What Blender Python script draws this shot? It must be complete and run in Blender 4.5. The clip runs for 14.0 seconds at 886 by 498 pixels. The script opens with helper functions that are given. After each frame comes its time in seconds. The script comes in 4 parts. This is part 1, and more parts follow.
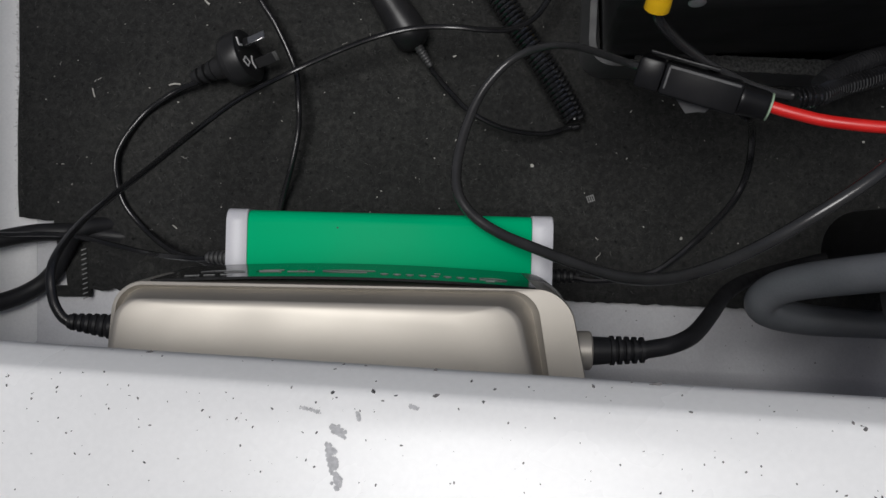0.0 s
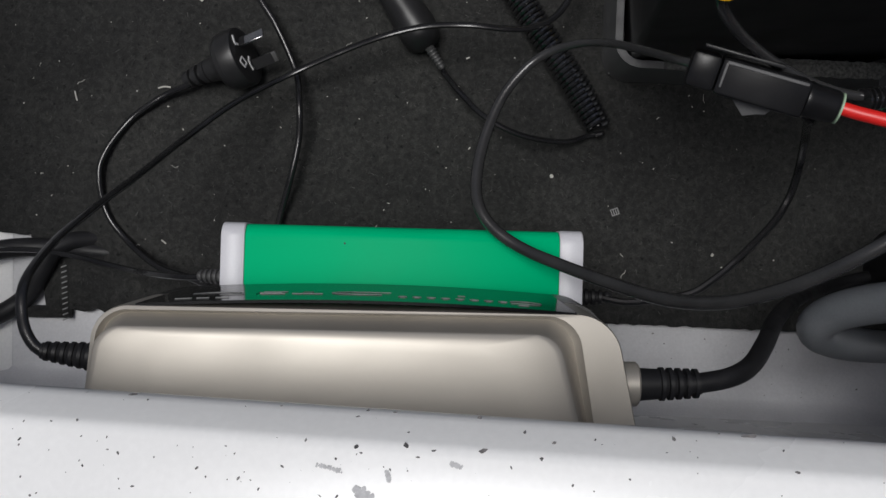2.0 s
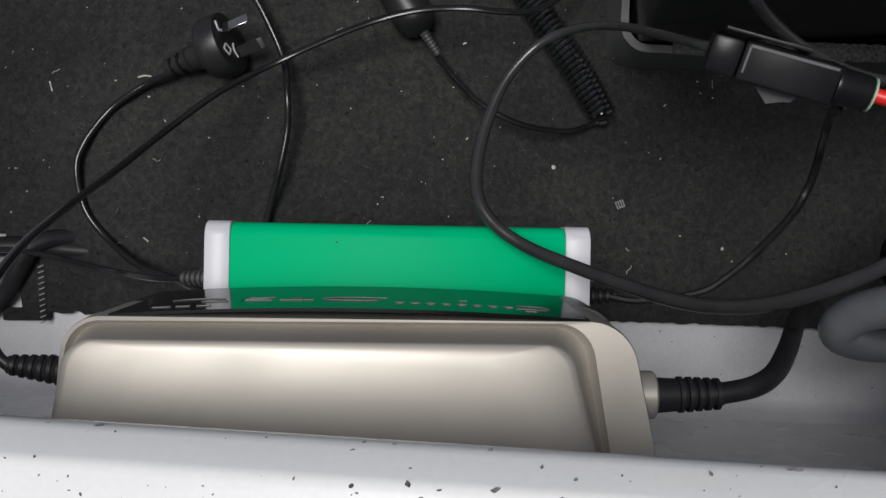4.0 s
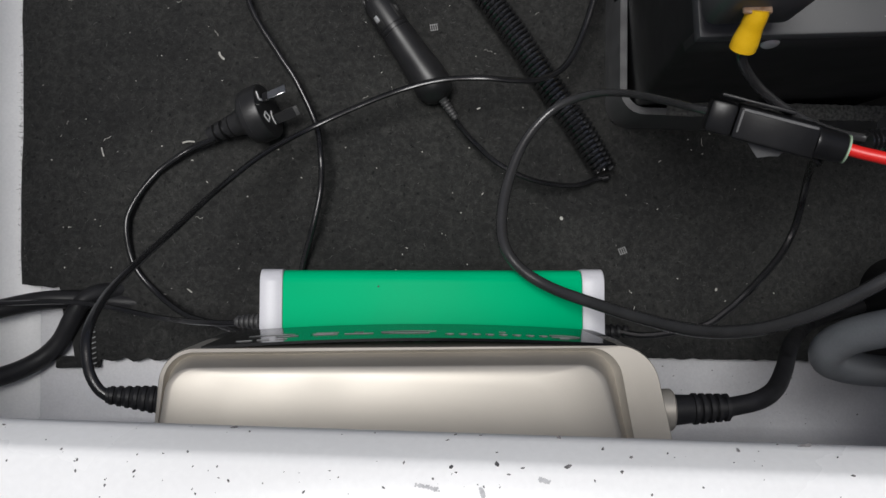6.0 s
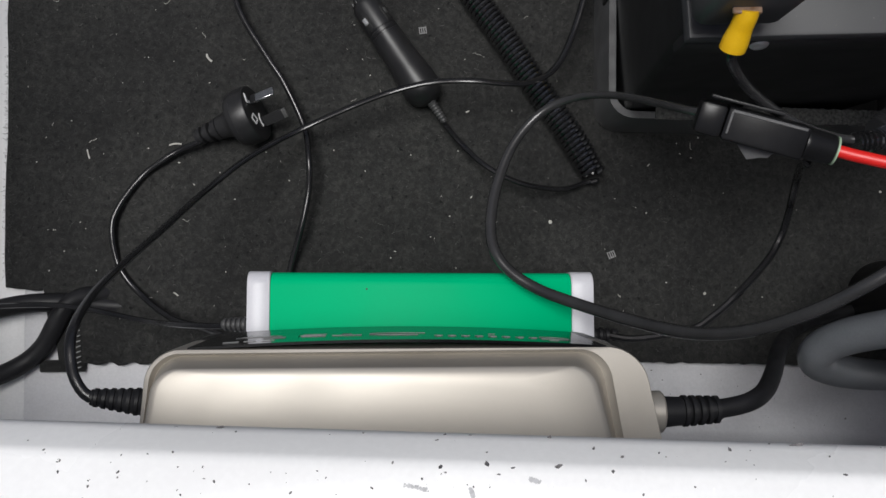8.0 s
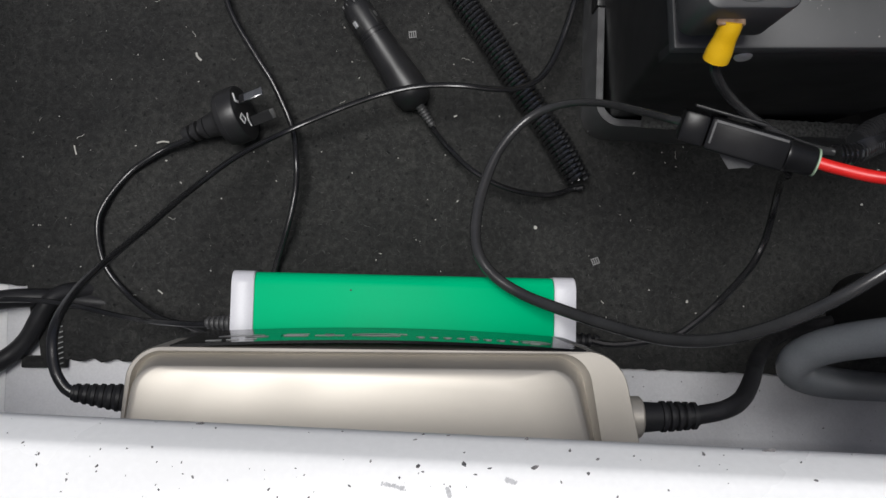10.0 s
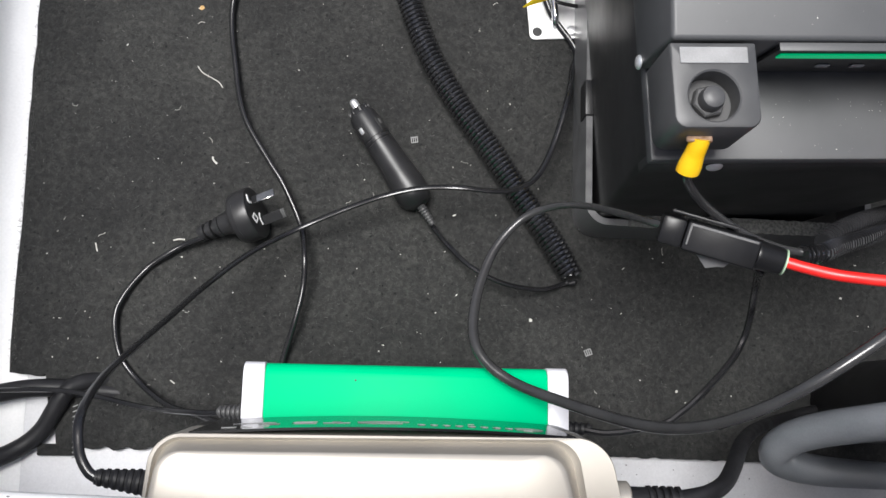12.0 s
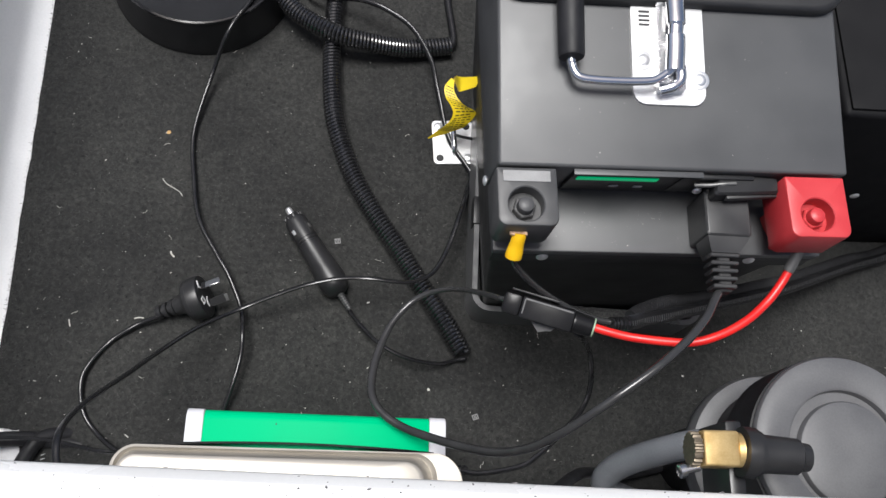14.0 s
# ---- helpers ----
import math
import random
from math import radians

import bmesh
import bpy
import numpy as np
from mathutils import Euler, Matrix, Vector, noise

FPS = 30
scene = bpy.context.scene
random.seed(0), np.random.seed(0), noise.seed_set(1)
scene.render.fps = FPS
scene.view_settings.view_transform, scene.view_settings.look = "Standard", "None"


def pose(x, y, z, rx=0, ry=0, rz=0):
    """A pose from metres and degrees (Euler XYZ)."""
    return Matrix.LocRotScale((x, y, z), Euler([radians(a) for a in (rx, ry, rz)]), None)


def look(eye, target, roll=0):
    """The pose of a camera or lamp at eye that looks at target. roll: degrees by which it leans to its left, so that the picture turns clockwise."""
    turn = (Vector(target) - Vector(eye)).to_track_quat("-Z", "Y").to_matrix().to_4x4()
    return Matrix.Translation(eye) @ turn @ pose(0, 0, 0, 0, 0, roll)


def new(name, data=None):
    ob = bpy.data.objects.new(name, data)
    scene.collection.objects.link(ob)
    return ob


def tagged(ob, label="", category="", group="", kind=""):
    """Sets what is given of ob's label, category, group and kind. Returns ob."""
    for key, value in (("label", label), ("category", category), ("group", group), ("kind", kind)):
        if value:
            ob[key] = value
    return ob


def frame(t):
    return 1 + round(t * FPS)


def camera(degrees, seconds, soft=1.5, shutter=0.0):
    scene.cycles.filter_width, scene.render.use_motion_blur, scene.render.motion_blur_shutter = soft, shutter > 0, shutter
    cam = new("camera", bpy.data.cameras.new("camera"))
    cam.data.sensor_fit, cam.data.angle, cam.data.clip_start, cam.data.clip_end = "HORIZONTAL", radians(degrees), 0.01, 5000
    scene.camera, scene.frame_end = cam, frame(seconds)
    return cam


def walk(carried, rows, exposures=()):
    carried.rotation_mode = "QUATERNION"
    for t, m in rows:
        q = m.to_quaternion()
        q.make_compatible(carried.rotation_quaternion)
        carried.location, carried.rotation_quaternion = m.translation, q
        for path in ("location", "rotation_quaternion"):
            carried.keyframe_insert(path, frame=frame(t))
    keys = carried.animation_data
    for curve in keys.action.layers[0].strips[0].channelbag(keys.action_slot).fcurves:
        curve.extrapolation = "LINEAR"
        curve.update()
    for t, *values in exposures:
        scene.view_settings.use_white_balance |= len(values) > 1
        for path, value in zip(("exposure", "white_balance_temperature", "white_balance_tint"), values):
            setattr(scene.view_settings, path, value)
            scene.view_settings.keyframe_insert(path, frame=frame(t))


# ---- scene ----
cam = camera(53.1, 14.0)
PATH = [
    (0, -0.062, -0.0599, 0.6248, 0.002, -0.001, 0.866),
    (0.5, -0.0658, -0.06, 0.617, -0.034, -0.32, 0.54),
    (1, -0.0682, -0.0572, 0.5982, 0.398, -0.178, 0.98),
    (1.5, -0.0701, -0.0639, 0.5944, 0.7, -0.537, 0.776),
    (2, -0.0769, -0.0578, 0.5765, 0.881, -0.687, 0.928),
    (2.5, -0.0756, -0.0489, 0.5554, 0.102, -0.989, 0.811),
    (3, -0.0753, -0.0523, 0.5544, 0.018, -1.012, 0.783),
    (3.5, -0.0734, -0.0406, 0.5461, -0.125, -1.07, 0.944),
    (3.7, -0.0748, -0.0448, 0.5458, -0.205, -1.059, 0.72),
    (5.8, -0.1092, -0.0638, 0.6042, 4.012, -2.54, -0.184),
    (6, -0.1081, -0.061, 0.5997, 3.884, -2.501, -0.624),
    (6.5, -0.1093, -0.0625, 0.5983, 3.947, -2.763, -0.917),
    (7, -0.109, -0.0627, 0.5977, 4.187, -3.067, -0.797),
    (7.5, -0.1085, -0.0628, 0.5966, 4.318, -3.148, -0.595),
    (8, -0.1085, -0.0637, 0.5969, 4.382, -3.292, -0.6),
    (10.5, -0.1069, -0.0647, 0.6022, 4.778, -4.258, 0.622),
    (11, -0.1075, -0.0639, 0.6133, 5.736, -4.262, 0.494),
    (11.5, -0.1094, -0.0653, 0.6304, 8.935, -4.236, 0.401),
    (12, -0.1093, -0.0659, 0.633, 10.378, -4.187, 0.512),
    (12.5, -0.1089, -0.0672, 0.6341, 10.63, -4.405, 0.52),
    (13, -0.107, -0.076, 0.6486, 10.66, -4.774, 0.858),
    (13.5, -0.0897, -0.1064, 0.722, 13.95, -5.529, 1.306),
    (14, -0.0808, -0.1271, 0.7734, 18.2, -7.023, 0.779),
]
walk(cam, [(t, pose(x, y, z, rx, ry, rz)) for t, x, y, z, rx, ry, rz in PATH],
     [(t, e, 6280, 9) for t, e in ((0, -0.48), (0.5, -0.4), (1.0, -0.18), (1.5, -0.26), (2.0, -0.26), (2.5, -0.1), (3.0, -0.22), (3.5, -0.1), (5.8, -0.04), (8.0, 0.05), (10.5, 0.1), (11.0, 0.16), (11.5, 0.82), (12.0, 1.18), (12.5, 1.15), (13.0, 1.18), (13.5, 1.05), (14.0, 0.88))])

# ---- light ----
world = bpy.data.worlds.new("sky")
scene.world = world
world.use_nodes = True
wn = world.node_tree.nodes
sky = wn.new("ShaderNodeTexSky")
sky.sky_type, sky.sun_disc = "NISHITA", False
sky.sun_elevation, sky.sun_rotation = radians(79), radians(293)
sky.air_density, sky.dust_density, sky.ozone_density = 0.7, 5.0, 0.2
world.node_tree.links.new(sky.outputs[0], wn["Background"].inputs[0])
wn["Background"].inputs[1].default_value = 0.058
sun = new("sun", bpy.data.lights.new("sun", "SUN"))
sun.data.energy, sun.data.angle, sun.data.color = 2.5, radians(26), (1.0, 0.98, 0.95)
sun.matrix_world = look((-0.52, 0.22, 3.0), (0, 0, 0))


# ---- materials ----
def ramp(nt, fac, stops):
    n = nt.nodes.new("ShaderNodeValToRGB")
    while len(n.color_ramp.elements) < len(stops):
        n.color_ramp.elements.new(0.5)
    for e, (p, c) in zip(n.color_ramp.elements, stops):
        e.position, e.color = p, (*c, 1)
    nt.links.new(fac, n.inputs[0])
    return n.outputs[0]


def material(name, dark, light, rough=0.5, metal=0.0, scale=40.0, fine=900.0, bump=0.1, depth=0.0004, vary=0.15, coat=0.0, spec=0.5):
    """A surface with stains at one scale and grain at another."""
    m = bpy.data.materials.new(name)
    m.use_nodes = True
    nt, b = m.node_tree, m.node_tree.nodes["Principled BSDF"]
    co = nt.nodes.new("ShaderNodeTexCoord").outputs["Object"]
    big, small = nt.nodes.new("ShaderNodeTexNoise"), nt.nodes.new("ShaderNodeTexNoise")
    for n, s in ((big, scale), (small, fine)):
        n.inputs["Scale"].default_value = s
        n.inputs["Detail"].default_value = 5
        nt.links.new(co, n.inputs["Vector"])
    mix = nt.nodes.new("ShaderNodeMath")
    mix.operation = "MULTIPLY_ADD"
    mix.inputs[1].default_value = 0.35
    nt.links.new(small.outputs[0], mix.inputs[0])
    part2 = nt.nodes.new("ShaderNodeMath")
    part2.operation = "MULTIPLY"
    part2.inputs[1].default_value = 0.65
    nt.links.new(big.outputs[0], part2.inputs[0])
    nt.links.new(part2.outputs[0], mix.inputs[2])
    nt.links.new(ramp(nt, mix.outputs[0], ((0.35, dark), (0.65, light))), b.inputs["Base Color"])
    rr = nt.nodes.new("ShaderNodeMapRange")
    rr.inputs[1].default_value, rr.inputs[2].default_value = 0.3, 0.7
    rr.inputs[3].default_value, rr.inputs[4].default_value = max(0.03, rough * (1 - vary)), min(1, rough * (1 + vary))
    nt.links.new(big.outputs[0], rr.inputs[0])
    nt.links.new(rr.outputs[0], b.inputs["Roughness"])
    b.inputs["Metallic"].default_value, b.inputs["Coat Weight"].default_value = metal, coat
    b.inputs["Coat Roughness"].default_value = 0.08
    b.inputs["Specular IOR Level"].default_value = spec
    if bump:
        bp = nt.nodes.new("ShaderNodeBump")
        bp.inputs["Strength"].default_value, bp.inputs["Distance"].default_value = bump, depth
        nt.links.new(small.outputs[0], bp.inputs["Height"])
        nt.links.new(bp.outputs[0], b.inputs["Normal"])
    return m


def carpet_material():
    m = bpy.data.materials.new("carpet")
    m.use_nodes = True
    nt, b = m.node_tree, m.node_tree.nodes["Principled BSDF"]
    co = nt.nodes.new("ShaderNodeTexCoord").outputs["Object"]

    def tex(kind, **v):
        n = nt.nodes.new(kind)
        for k, x in v.items():
            n.inputs[k].default_value = x
        nt.links.new(co, n.inputs["Vector"])
        return n.outputs[0]

    felt = tex("ShaderNodeTexNoise", Scale=230.0, Detail=9.0, Roughness=0.72, Distortion=0.6)
    pits = tex("ShaderNodeTexNoise", Scale=330.0, Detail=2.0, Roughness=0.5, Distortion=0.3)
    clumps = tex("ShaderNodeTexNoise", Scale=48.0, Detail=5.0, Roughness=0.65)
    fibre = tex("ShaderNodeTexNoise", Scale=1500.0, Detail=3.0, Roughness=0.7)
    worn = tex("ShaderNodeTexNoise", Scale=9.0, Detail=4.0, Roughness=0.6)
    c1 = ramp(nt, felt, ((0.32, (0.0125, 0.0125, 0.0128)), (0.5, (0.0235, 0.0237, 0.0235)), (0.74, (0.048, 0.0485, 0.047))))
    c2 = ramp(nt, fibre, ((0.4, (0.7, 0.7, 0.7)), (0.7, (1.3, 1.3, 1.27))))
    c4 = ramp(nt, pits, ((0.27, (0.25, 0.25, 0.26)), (0.37, (1.0, 1.0, 1.0))))
    c5 = ramp(nt, clumps, ((0.33, (0.86, 0.86, 0.87)), (0.66, (1.15, 1.15, 1.14))))
    c3 = ramp(nt, worn, ((0.35, (0.75, 0.75, 0.75)), (0.65, (1.2, 1.2, 1.17))))
    x = c1
    for c in (c2, c3, c4, c5):
        mul = nt.nodes.new("ShaderNodeMix")
        mul.data_type, mul.blend_type = "RGBA", "MULTIPLY"
        mul.inputs[0].default_value = 1.0
        nt.links.new(x, mul.inputs[6])
        nt.links.new(c, mul.inputs[7])
        x = mul.outputs[2]
    nt.links.new(x, b.inputs["Base Color"])
    b.inputs["Roughness"].default_value = 0.95
    b.inputs["Specular IOR Level"].default_value = 0.15
    b.inputs["Sheen Weight"].default_value = 0.12
    b.inputs["Sheen Roughness"].default_value = 0.6
    bp = nt.nodes.new("ShaderNodeBump")
    bp.inputs["Strength"].default_value, bp.inputs["Distance"].default_value = 0.8, 0.0015
    nt.links.new(felt, bp.inputs["Height"])
    nt.links.new(bp.outputs[0], b.inputs["Normal"])
    return m


CARPET = carpet_material()
WHITE = material("white paint", (0.80, 0.80, 0.795), (0.87, 0.87, 0.865), 0.27, scale=14, fine=500, bump=0.03, spec=0.5)
SIDEPAINT = material("scuffed white side paint", (0.72, 0.72, 0.725), (0.84, 0.84, 0.84), 0.45, scale=11, fine=600, bump=0.06)
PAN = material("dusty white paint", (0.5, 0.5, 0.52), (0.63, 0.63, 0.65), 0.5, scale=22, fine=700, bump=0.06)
CABLE = material("black pvc", (0.008, 0.008, 0.009), (0.015, 0.015, 0.016), 0.22, scale=60, fine=1500, bump=0.06)
FUSE = material("polished black plastic", (0.006, 0.006, 0.0065), (0.011, 0.011, 0.012), 0.3, scale=60, fine=1200, bump=0.05, spec=0.28)
GREYCABLE = material("dark grey pvc", (0.024, 0.024, 0.025), (0.036, 0.036, 0.037), 0.2, scale=60, fine=1500, bump=0.05)
RUBBER = material("black rubber", (0.009, 0.009, 0.010), (0.018, 0.018, 0.02), 0.5, scale=80, fine=1800, bump=0.1, spec=0.3)
PLASTIC = material("satin black plastic", (0.013, 0.013, 0.014), (0.022, 0.022, 0.023), 0.36, scale=50, fine=2500, bump=0.15, depth=0.0002, spec=0.4)
GLOSS = material("gloss black panel", (0.004, 0.004, 0.005), (0.008, 0.008, 0.009), 0.12, scale=30, fine=900, bump=0.0, spec=0.015)
POWDER = material("black powder coat", (0.058, 0.059, 0.061), (0.075, 0.076, 0.078), 0.42, scale=25, fine=3500, bump=0.15, depth=0.0002)
DARKBOX = material("matt black steel", (0.010, 0.010, 0.011), (0.018, 0.018, 0.019), 0.5, scale=25, fine=2500, bump=0.12, depth=0.0002)
TERMINAL = material("dark grey moulded plastic", (0.05, 0.05, 0.051), (0.065, 0.065, 0.066), 0.45, scale=60, fine=2200, bump=0.1, depth=0.0002)
GREYLABEL = material("grey label", (0.2, 0.2, 0.2), (0.27, 0.27, 0.27), 0.5, scale=90, fine=1500, bump=0.05)
SILVER = material("champagne silver paint", (0.40, 0.372, 0.33), (0.455, 0.425, 0.38), 0.45, metal=0.5, scale=18, fine=4000, bump=0.05, depth=0.0001)
LACQUER = material("glossy black lacquer", (0.008, 0.008, 0.009), (0.013, 0.013, 0.014), 0.1, scale=30, fine=900, bump=0.02, spec=0.6)
GREEN = material("green enamel", (0.0, 0.41, 0.168), (0.001, 0.455, 0.188), 0.6, scale=14, fine=1500, bump=0.04, spec=0.12)
GREENLIT = material("green display bar", (0.0, 0.5, 0.17), (0.0, 0.56, 0.2), 0.4, scale=60, fine=900, bump=0.0)
lit = GREENLIT.node_tree.nodes["Principled BSDF"]
lit.inputs["Emission Color"].default_value, lit.inputs["Emission Strength"].default_value = (0.0, 0.55, 0.2, 1), 0.22
LILAC = material("pale grey plastic", (0.56, 0.56, 0.60), (0.64, 0.64, 0.68), 0.4, scale=20, fine=1600, bump=0.05)
RED = material("red pvc", (0.60, 0.012, 0.012), (0.72, 0.022, 0.018), 0.36, scale=70, fine=1500, bump=0.05)
REDPLASTIC = material("red moulded plastic", (0.42, 0.028, 0.034), (0.50, 0.04, 0.046), 0.45, scale=60, fine=2200, bump=0.08)
YELLOW = material("yellow vinyl", (0.72, 0.40, 0.0), (0.82, 0.5, 0.01), 0.4, scale=120, fine=1500, bump=0.08)
TAG = material("yellow tag film", (0.80, 0.58, 0.01), (0.88, 0.66, 0.02), 0.45, scale=90, fine=1200, bump=0.05)
INK = material("black ink", (0.01, 0.01, 0.01), (0.02, 0.02, 0.02), 0.6, bump=0.0)
PRINT = material("white print", (0.66, 0.66, 0.66), (0.76, 0.76, 0.76), 0.5, bump=0.0)
# blacker than the other steel: the cabinet's shade is put into its colour
NIGHT = material("shade-dark black steel", (0.004, 0.004, 0.005), (0.008, 0.008, 0.009), 0.7, scale=30, fine=1500, bump=0.1, spec=0.15)
FELT = material("frayed grey felt", (0.05, 0.05, 0.05), (0.22, 0.22, 0.21), 0.95, scale=500, fine=2200, bump=0.9, depth=0.001, spec=0.1)
# RIM also colours the fuse barrel's painted highlights
RIM = material("scuffed grey edge and painted highlight", (0.09, 0.09, 0.092), (0.15, 0.15, 0.152), 0.35, scale=90, fine=1500, bump=0.1)
PLATED = material("bright plated steel", (0.78, 0.78, 0.78), (0.9, 0.9, 0.9), 0.36, metal=0.85, scale=60, fine=900, bump=0.04)
CHROME = material("bright chrome", (0.75, 0.75, 0.76), (0.85, 0.85, 0.86), 0.12, metal=1.0, scale=60, fine=900, bump=0.03)
STEEL = material("zinc plated steel", (0.55, 0.55, 0.55), (0.72, 0.72, 0.72), 0.25, metal=1.0, scale=90, fine=1500, bump=0.05)
BRASS = material("worn brass", (0.74, 0.50, 0.20), (0.86, 0.64, 0.31), 0.42, metal=0.8, scale=120, fine=1200, bump=0.1)
HOSE = material("grey vinyl hose", (0.12, 0.128, 0.14), (0.165, 0.173, 0.187), 0.42, scale=40, fine=900, bump=0.06)
REEL = material("grey moulded reel", (0.078, 0.078, 0.082), (0.11, 0.11, 0.114), 0.5, scale=35, fine=900, bump=0.08)
LINT = material("pale lint", (0.35, 0.34, 0.31), (0.62, 0.61, 0.57), 0.8, scale=200, bump=0.0)
STRAW = material("tan crumb", (0.42, 0.26, 0.10), (0.55, 0.36, 0.16), 0.8, scale=200, bump=0.0)
GRIT = material("dark grit", (0.04, 0.04, 0.042), (0.2, 0.19, 0.19), 0.9, scale=300, bump=0.0)
SMEAR = material("grey smear", (0.40, 0.40, 0.41), (0.6, 0.6, 0.61), 0.7, scale=500, bump=0.0)
COIL = material("glossy coiled cord", (0.008, 0.008, 0.009), (0.014, 0.014, 0.015), 0.2, scale=60, fine=1500, bump=0.04, coat=0.8, spec=0.8)
PLUGGREY = material("dark grey moulded plug", (0.026, 0.026, 0.027), (0.038, 0.038, 0.039), 0.42, scale=50, fine=2500, bump=0.12, depth=0.0002, spec=0.4)
DARKMETAL = material("dull dark metal", (0.10, 0.10, 0.10), (0.2, 0.2, 0.195), 0.45, metal=0.7, scale=200, fine=1500, bump=0.05)
COPPER = material("bare copper strands", (0.5, 0.3, 0.18), (0.7, 0.5, 0.36), 0.35, metal=0.8, scale=400, bump=0.0)


# ---- building helpers ----
def part(name, bm, mat, parent=None, label="", smooth=True):
    me = bpy.data.meshes.new(name)
    bmesh.ops.recalc_face_normals(bm, faces=bm.faces[:])
    bm.to_mesh(me)
    bm.free()
    me.materials.append(mat)
    if smooth:
        me.polygons.foreach_set("use_smooth", [True] * len(me.polygons))
        me.set_sharp_from_angle(angle=radians(38))
    ob = new(name, me)
    if parent:
        ob.parent = parent
    if label:
        ob["label"] = label
    return ob


def thing(name, label, category, at=(0, 0, 0), turn=0.0, group="", kind=""):
    ob = new(name)
    ob.empty_display_size = 0.02
    ob.matrix_world = pose(*at, 0, 0, turn)
    return tagged(ob, label, category, group, kind)


def curve_points(ctrl, step=0.002):
    """A smooth line through control points, resampled at even steps."""
    p = np.array(ctrl, float)
    p = np.vstack((2 * p[0] - p[1], p, 2 * p[-1] - p[-2]))
    out = []
    for i in range(1, len(p) - 2):
        a, b, c, d = p[i - 1:i + 3]
        n = max(4, int(np.linalg.norm(c - b) / 0.0008))
        t = np.linspace(0, 1, n, endpoint=False)[:, None]
        out.append(0.5 * (2 * b + (c - a) * t + (2 * a - 5 * b + 4 * c - d) * t ** 2 + (3 * b - a - 3 * c + d) * t ** 3))
    q = np.vstack(out + [p[-2:-1]])
    s = np.concatenate(([0], np.cumsum(np.linalg.norm(np.diff(q, axis=0), axis=1))))
    u = np.linspace(0, s[-1], max(3, int(s[-1] / step) + 1))
    return np.stack([np.interp(u, s, q[:, k]) for k in range(3)], 1), u


def frames(q):
    """Tangent and two normals along a line, carried without twist."""
    t = np.gradient(q, axis=0)
    t /= np.linalg.norm(t, axis=1)[:, None]
    up = np.array((0, 0, 1.0)) if abs(t[0][2]) < 0.9 else np.array((0, 1.0, 0))
    n = up - t[0] * (up @ t[0])
    ns = []
    for k in t:
        n = n - k * (n @ k)
        n = n / np.linalg.norm(n)
        ns.append(n)
    ns = np.array(ns)
    return t, ns, np.cross(t, ns)


def sweep(ctrl, radius, sides=10, step=0.002, flat=1.0, bm=None):
    """A tube along control points; radius is a number or a function of the length so far."""
    bm = bm or bmesh.new()
    q, u = curve_points(ctrl, step)
    t, n, b = frames(q)
    rings = []
    for i in range(len(q)):
        r = radius(u[i]) if callable(radius) else radius
        rings.append([bm.verts.new(q[i] + r * flat * math.sin(a) * n[i] + r * math.cos(a) * b[i]) for a in np.arange(sides) * 2 * math.pi / sides])
    for x, y in zip(rings, rings[1:]):
        for k in range(sides):
            bm.faces.new((x[k], x[(k + 1) % sides], y[(k + 1) % sides], y[k]))
    bm.faces.new(rings[0][::-1])
    bm.faces.new(rings[-1])
    return bm


def coil(ctrl, radius, wire, pitch, per_turn=14, sides=7):
    """A wire wound round a line."""
    q, u = curve_points(ctrl, 0.001)
    t, n, b = frames(q)
    turns = u[-1] / pitch
    s = np.linspace(0, u[-1], int(turns * per_turn))
    a = s / pitch * 2 * math.pi
    at = [np.stack([np.interp(s, u, v[:, k]) for k in range(3)], 1) for v in (q, t, n, b)]
    rad = radius * (1 - 0.12 * np.clip(1 - s / 0.02, 0, 1))
    line = at[0] + rad[:, None] * (np.cos(a)[:, None] * at[2] + np.sin(a)[:, None] * at[3])
    out = np.cos(a)[:, None] * at[2] + np.sin(a)[:, None] * at[3]
    bm = bmesh.new()
    rings = []
    for i in range(len(s)):
        rings.append([bm.verts.new(line[i] + wire * (math.cos(k) * out[i] + math.sin(k) * at[1][i])) for k in np.arange(sides) * 2 * math.pi / sides])
    for x, y in zip(rings, rings[1:]):
        for k in range(sides):
            bm.faces.new((x[k], x[(k + 1) % sides], y[(k + 1) % sides], y[k]))
    bm.faces.new(rings[0][::-1])
    bm.faces.new(rings[-1])
    return bm


def turned(profile, start, end=None, axis=None, sides=28, bm=None):
    """A body of revolution: profile of (length along the axis, radius)."""
    bm = bm or bmesh.new()
    o = Vector(start)
    d = (Vector(end) - o).normalized() if end is not None else Vector(axis).normalized()
    m = d.to_track_quat("Z", "Y").to_matrix()
    rings = []
    for s, r in profile:
        rings.append([bm.verts.new(o + m @ Vector((r * math.cos(a), r * math.sin(a), s))) for a in np.arange(sides) * 2 * math.pi / sides])
    for x, y in zip(rings, rings[1:]):
        for k in range(sides):
            bm.faces.new((x[k], x[(k + 1) % sides], y[(k + 1) % sides], y[k]))
    bm.faces.new(rings[0][::-1])
    bm.faces.new(rings[-1])
    return bm


def box(lo, hi, bevel=0.001, seg=2, bm=None, m=None):
    bm = bm or bmesh.new()
    c, s = (Vector(lo) + Vector(hi)) / 2, Vector(hi) - Vector(lo)
    r = bmesh.ops.create_cube(bm, size=1, matrix=(m or Matrix()) @ Matrix.Translation(c) @ Matrix.Diagonal((*s, 1)))
    if bevel:
        es = list({e for v in r["verts"] for e in v.link_edges})
        bmesh.ops.bevel(bm, geom=es, offset=bevel, segments=seg, profile=0.5, affect="EDGES")
